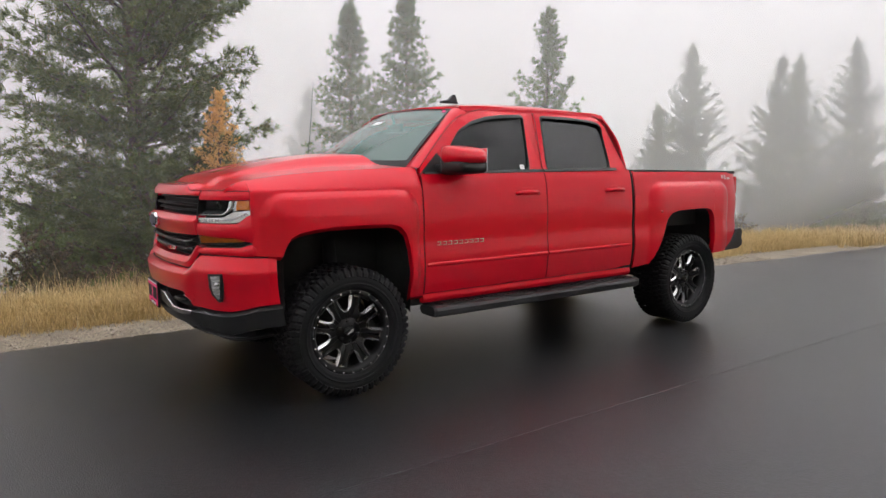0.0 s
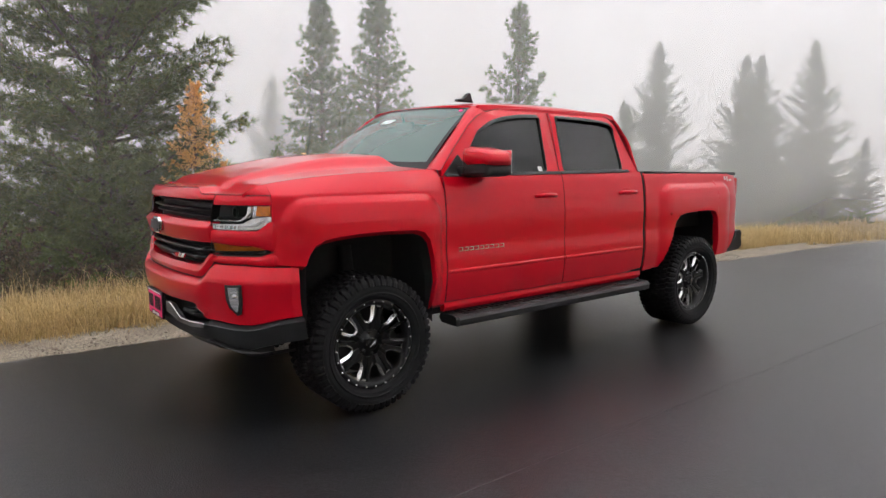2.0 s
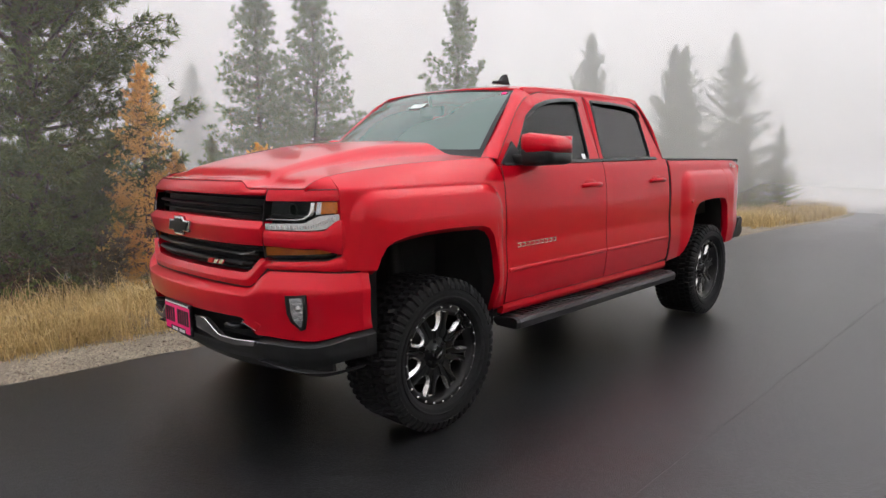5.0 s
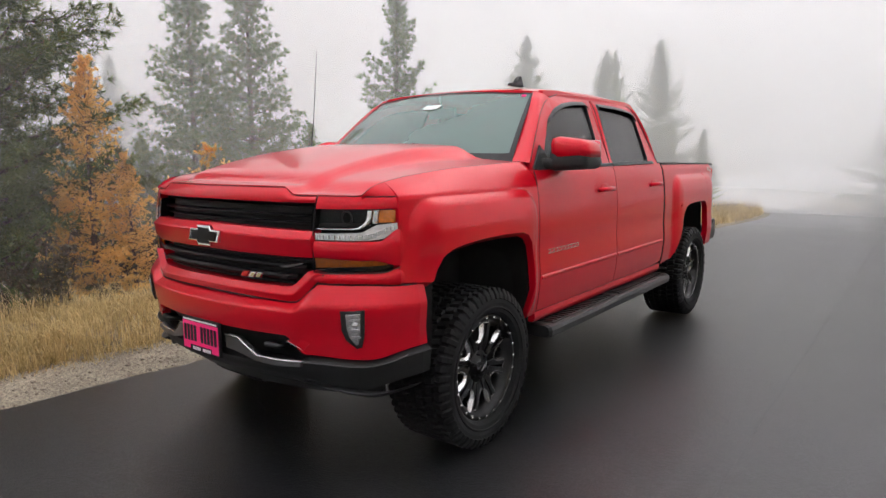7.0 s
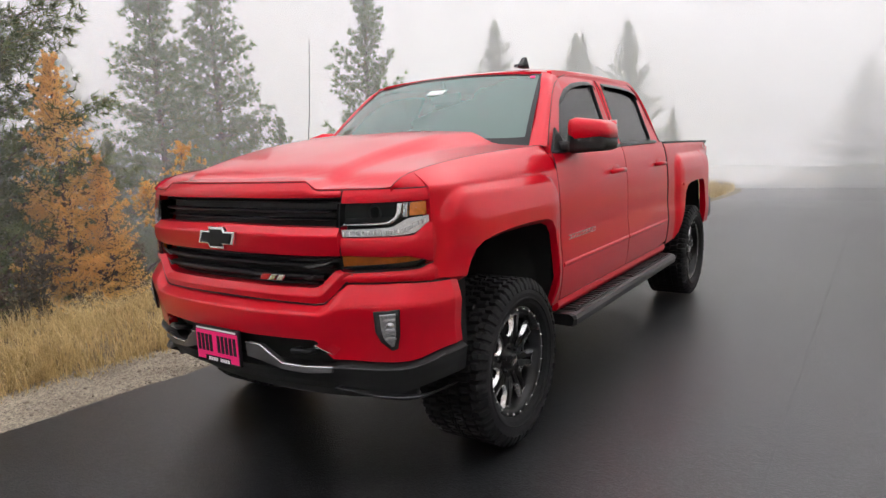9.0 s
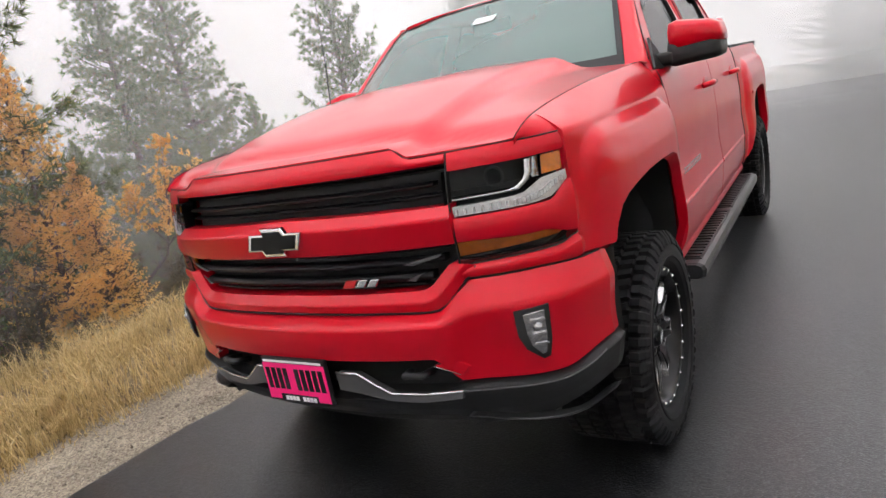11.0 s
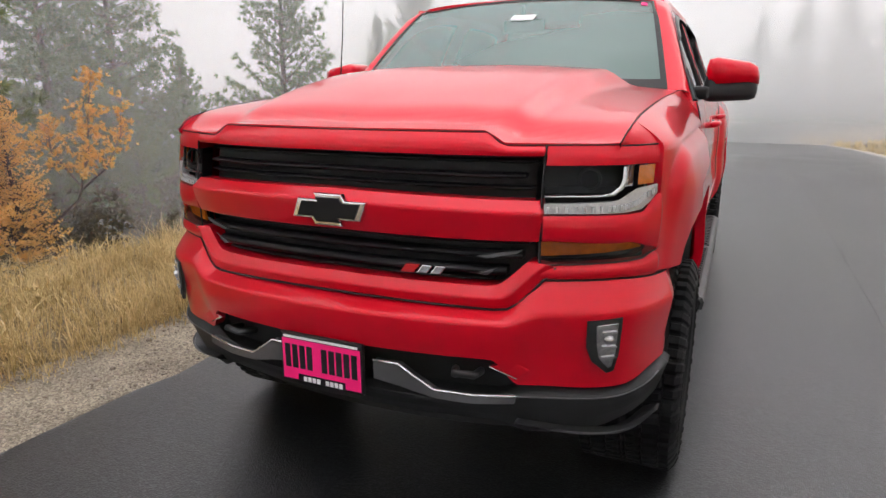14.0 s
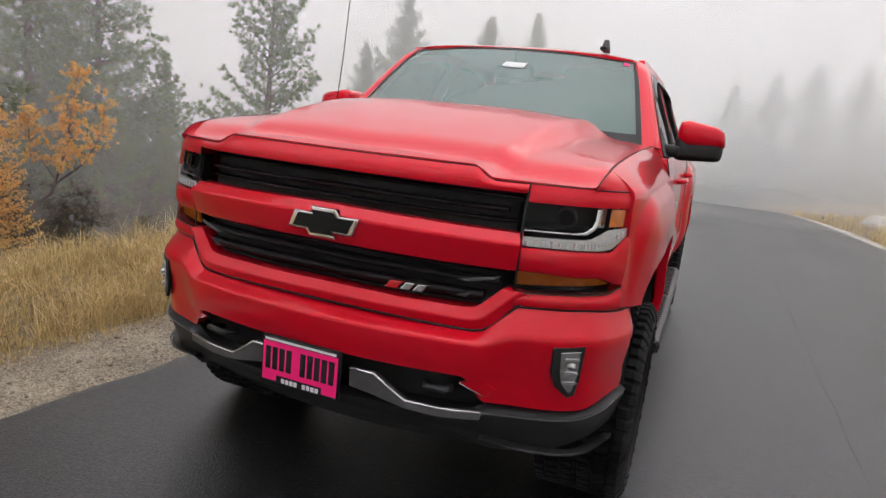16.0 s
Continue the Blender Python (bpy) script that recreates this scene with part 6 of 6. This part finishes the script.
wheel = thing("wheel")
wheel.parent = truck
tagged(wheel, label="black eight-spoke wheel with milled edges and mud-terrain tyre")
part("tyre", lug_tyre(), RUBBER, wheel, "knobbly black mud-terrain tyre")
bm = bmesh.new()
lathe(bm, [(0.236, -0.20), (0.240, -0.05), (0.246, 0.030), (0.262, 0.040), (0.276, 0.040), (0.283, 0.034), (0.283, 0.015), (0.270, 0.008)], 64)
part("rim", bm, WHEEL, wheel, "gloss black rim")
bm = bmesh.new()
lathe(bm, [(0.0, -0.10), (0.20, -0.10), (0.20, -0.13), (0.0, -0.13)], 40)
part("brake_disc", bm, DARK, wheel)
for k in range(8):
    bm = bmesh.new()
    for s in (1, -1):
        spoke_at(bm, k, [(s * 0.010, 0.085), (s * 0.036, 0.085), (s * 0.050, 0.13), (s * 0.070, 0.19), (s * 0.090, 0.248), (s * 0.062, 0.252), (s * 0.058, 0.226), (s * 0.052, 0.200), (s * 0.043, 0.172), (s * 0.031, 0.150), (s * 0.014, 0.134)], 0.026, lambda v: dish(v) - 0.030)
    spoke_at(bm, k, [(-0.034, 0.07), (0.034, 0.07), (0.038, 0.118), (0.012, 0.131), (-0.012, 0.131), (-0.038, 0.118)], 0.022, lambda v: dish(v) - 0.034)
    sp = part("spoke", bm, WHEEL, wheel)
    bm = bmesh.new()
    leg = [(0.062, 0.250), (0.058, 0.226), (0.052, 0.200), (0.043, 0.172), (0.031, 0.150), (0.016, 0.137)]
    wide = [0.006, 0.014, 0.017, 0.015, 0.012, 0.010]
    path = [Vector(p) for p in leg + [(0.0, 0.132)] + [(-u, v) for u, v in leg[::-1]]]
    width = wide + [0.009] + wide[::-1]
    a = 2 * math.pi * k / 8
    ca, sa = math.cos(a), math.sin(a)
    rows = []
    for i, p in enumerate(path):
        d = (path[min(i + 1, len(path) - 1)] - path[max(i - 1, 0)]).normalized()
        q = p + Vector((d.y, -d.x)) * width[i]
        rows.append([bm.verts.new((u * ca + v * sa, y, -u * sa + v * ca)) for u, v, y in
                     ((p.x, p.y, dish(p.y) + 0.001), (q.x, q.y, dish(p.y) - width[i] * 1.05), (q.x, q.y, dish(p.y) - width[i] * 1.05 - 0.006), (p.x, p.y, dish(p.y) - 0.010))])
    for b0, b1 in zip(rows, rows[1:]):
        for c in range(4):
            bm.faces.new((b0[c], b0[(c + 1) % 4], b1[(c + 1) % 4], b1[c]))
    bmesh.ops.recalc_face_normals(bm, faces=bm.faces)
    # short milled tick in the fork at the rim
    spoke_at(bm, k + 0.5, [(-0.020, 0.238), (0.020, 0.238), (0.016, 0.230), (-0.016, 0.230)], 0.004, lambda v: dish(v) - 0.006, 0.001)
    part("milled_edge", bm, MILLED, sp, "bright milled spoke edge")
bm = bmesh.new()
lathe(bm, [(0.0, 0.020), (0.030, 0.020), (0.042, 0.012), (0.046, -0.01), (0.085, -0.012), (0.098, -0.030)], 32)
cap = part("hub_cap", bm, WHEEL, wheel)
bm = bmesh.new()
box(bm, (-0.026, 0.020, -0.004), (0.026, 0.023, 0.004), 0.001, Matrix.Rotation(0.6, 4, "Y"))
box(bm, (-0.020, 0.020, -0.012), (0.004, 0.023, -0.006), 0.001, Matrix.Rotation(0.6, 4, "Y"))
part("cap_badge", bm, SILVER, cap)
nut = bmesh.new()
bmesh.ops.create_cone(nut, cap_ends=True, segments=6, radius1=0.011, radius2=0.009, depth=0.02, matrix=Matrix.Rotation(radians(-90), 4, "X"))
for k in range(6):
    a = 2 * math.pi * k / 6
    b2 = nut.copy()
    bmesh.ops.translate(b2, vec=(0.068 * math.sin(a), -0.002, 0.068 * math.cos(a)), verts=b2.verts)
    part("lug_nut", b2, SATIN, wheel)
nut.free()
riv = bmesh.new()
bmesh.ops.create_uvsphere(riv, u_segments=8, v_segments=6, radius=0.0072)
for k in range(24):
    a = 2 * math.pi * (k + 0.5) / 24
    b2 = riv.copy()
    bmesh.ops.translate(b2, vec=(0.268 * math.sin(a), 0.041, 0.268 * math.cos(a)), verts=b2.verts)
    part("rivet", b2, MILLED, wheel, smooth=True)
riv.free()
wheel.matrix_basis = pose(0, 0.966, 0.429, 0, 8, 0)
for x, sg, spin in ((0, -1, 20), (-3.59, 1, 33), (-3.59, -1, 5)):
    copy_thing(wheel, pose(x, sg * (0.966 if x == 0 else 0.962), 0.429, 0, spin, 0 if sg > 0 else 180))

# ---- wheel wells, chassis, engine bay
for sg in (1, -1):
    for arch in (front_arch, rear_arch):
        pts = [(x, z + 0.004) for x, z in arch]
        cx = sum(p[0] for p in pts) / len(pts)
        pts = [(pts[0][0], 0.50)] + pts + [(pts[-1][0], 0.62)]
        bm = panel(lambda u, v: (lambda p: (cx + (p[0] - cx) * (1 + 0.10 * smooth01(v, 0.0, 0.4)), sg * lerp(0.985, 0.46, v), p[1] + 0.03 * smooth01(v, 0, 0.4)))(poly(pts, u)), 36, 6, (0, -1, 0), 0.0)
        part("wheel_liner", bm, DARK, truck, smooth=True)
        bm = bmesh.new()
        box(bm, (cx - 0.62, sg * 0.47 - 0.01, 0.66), (cx + 0.62, sg * 0.47 + 0.01, 1.30))
        part("inner_wing", bm, DARK, truck)
    # assumed chassis parts, rails hung low to block light under the truck
    bm = bmesh.new()
    box(bm, (-2.95, sg * 0.46 - 0.05, 0.425), (-0.50, sg * 0.46 + 0.05, 0.62), 0.012)
    box(bm, (-0.56, sg * 0.42 - 0.05, 0.50), (0.62, sg * 0.42 + 0.05, 0.70), 0.012)
    box(bm, (-4.40, sg * 0.46 - 0.05, 0.62), (-2.90, sg * 0.46 + 0.05, 0.76), 0.012)
    part("frame_rail", bm, DARK, truck)
    bm = bmesh.new()
    for k, (h, n) in enumerate(((0.68, 0.0), (0.55, 0.022), (0.40, 0.044))):
        tube(bm, [(-3.59 - h, sg * 0.56, 0.66 - n), (-3.59 - h * 0.5, sg * 0.56, 0.56 - n), (-3.59, sg * 0.56, 0.52 - n), (-3.59 + h * 0.5, sg * 0.56, 0.56 - n), (-3.59 + h, sg * 0.56, 0.66 - n)], 0.02, 6)
    part("leaf_spring", bm, DARK, truck)
    bm = bmesh.new()
    tube(bm, [(-3.42, sg * 0.64, 0.46), (-3.30, sg * 0.60, 0.72), (-3.22, sg * 0.58, 0.90)], [0.032, 0.032, 0.020], 10)
    part("shock_absorber", bm, DARK, truck)
    bm = bmesh.new()
    tube(bm, [(-0.06, sg * 0.66, 0.42), (-0.05, sg * 0.60, 0.72), (-0.05, sg * 0.56, 1.00)], [0.034, 0.052, 0.045], 10)
    part("shock_absorber", bm, DARK, truck)
    bm = bmesh.new()
    for x in (0.17, -0.17):
        tube(bm, [(x, sg * 0.36, 0.46), (x * 0.5, sg * 0.60, 0.42), (0, sg * 0.80, 0.38)], [0.035, 0.03, 0.035], 8)
    part("control_arm", bm, DARK, truck)
bm = bmesh.new()
for x in (0, -3.59):
    tube(bm, [(x, -0.85, 0.429), (x, 0.85, 0.429)], 0.05, 10)
tube(bm, [(-3.59, -0.14, 0.43), (-3.59, 0.0, 0.43), (-3.59, 0.14, 0.43)], [0.07, 0.15, 0.07], 12)
tube(bm, [(-0.4, 0.1, 0.55), (-3.5, 0.0, 0.45)], 0.045, 10)
part("axle", bm, DARK, truck)
# unseen underbody blocks, added low so less light passes beneath
bm = bmesh.new()
box(bm, (-0.62, -0.30, 0.395), (0.42, 0.30, 0.62), 0.04)
part("skid_plate", bm, DARK, truck)
bm = bmesh.new()
box(bm, (-1.66, -0.24, 0.385), (-0.66, 0.24, 0.60), 0.05)
box(bm, (-1.30, -0.55, 0.40), (-1.20, 0.55, 0.50), 0.015)
part("gearbox", bm, DARK, truck)
bm = bmesh.new()
box(bm, (-2.92, 0.06, 0.385), (-1.72, 0.40, 0.60), 0.05)
part("fuel_tank", bm, DARK, truck)
bm = bmesh.new()
tube(bm, [(-0.60, -0.32, 0.50), (-1.70, -0.32, 0.47), (-1.78, -0.30, 0.45), (-1.82, -0.26, 0.45), (-2.60, -0.26, 0.45), (-2.66, -0.30, 0.48), (-3.30, -0.40, 0.64), (-4.30, -0.66, 0.66)],
     [0.035, 0.035, 0.05, 0.13, 0.13, 0.05, 0.035, 0.035], 12)
part("exhaust", bm, DARK, truck)
bm = bmesh.new()
box(bm, (-2.78, -0.90, 0.60), (-0.50, 0.90, 0.66))
box(bm, (-0.52, -0.88, 0.60), (-0.48, 0.88, 1.46))
box(bm, (-0.45, -0.44, 0.62), (0.78, 0.44, 1.30))
part("floor_pan", bm, DARK, truck)

# ---- interior seen through the glass
bm = bmesh.new()
box(bm, (-0.86, -0.80, 1.18), (-0.42, 0.80, 1.48), 0.05)
box(bm, (-0.95, 0.18, 1.36), (-0.70, 0.58, 1.53), 0.05)
part("dashboard", bm, DASH, truck)
bm = bmesh.new()
ring = [Vector((-1.00 + 0.08 * math.sin(t), 0.38 + 0.19 * math.cos(t), 1.36 + 0.175 * math.sin(t))) for t in [2 * math.pi * k / 24 for k in range(25)]]
tube(bm, ring, 0.016, 8)
tube(bm, [(-1.0, 0.2, 1.36), (-1.0, 0.56, 1.36)], 0.02, 6)
part("steering_wheel", bm, DASH, truck)
for x, y in ((-1.45, 0.42), (-1.45, -0.42), (-2.35, 0.42), (-2.35, -0.42)):
    bm = bmesh.new()
    lean = Matrix.Translation((x, y, 0)) @ Matrix.Rotation(radians(-14), 4, "Y")
    box(bm, (x - 0.05, y - 0.27, 0.90), (x + 0.50, y + 0.27, 1.04), 0.05)
    box(bm, (-0.30, -0.27, 0.95), (-0.15, 0.27, 1.62), 0.06, lean)
    box(bm, (-0.30, -0.14, 1.65), (-0.19, 0.14, 1.84), 0.04, lean)
    part("seat", bm, SEAT, truck, "grey cloth seat", smooth=True)
bm = bmesh.new()
box(bm, (-0.94, -0.10, 1.80), (-0.91, 0.13, 1.87), 0.012)
tube(bm, [(-0.92, 0.015, 1.86), (-0.90, 0.015, 1.94)], 0.012, 6)
part("inside_mirror", bm, BLACK, truck)
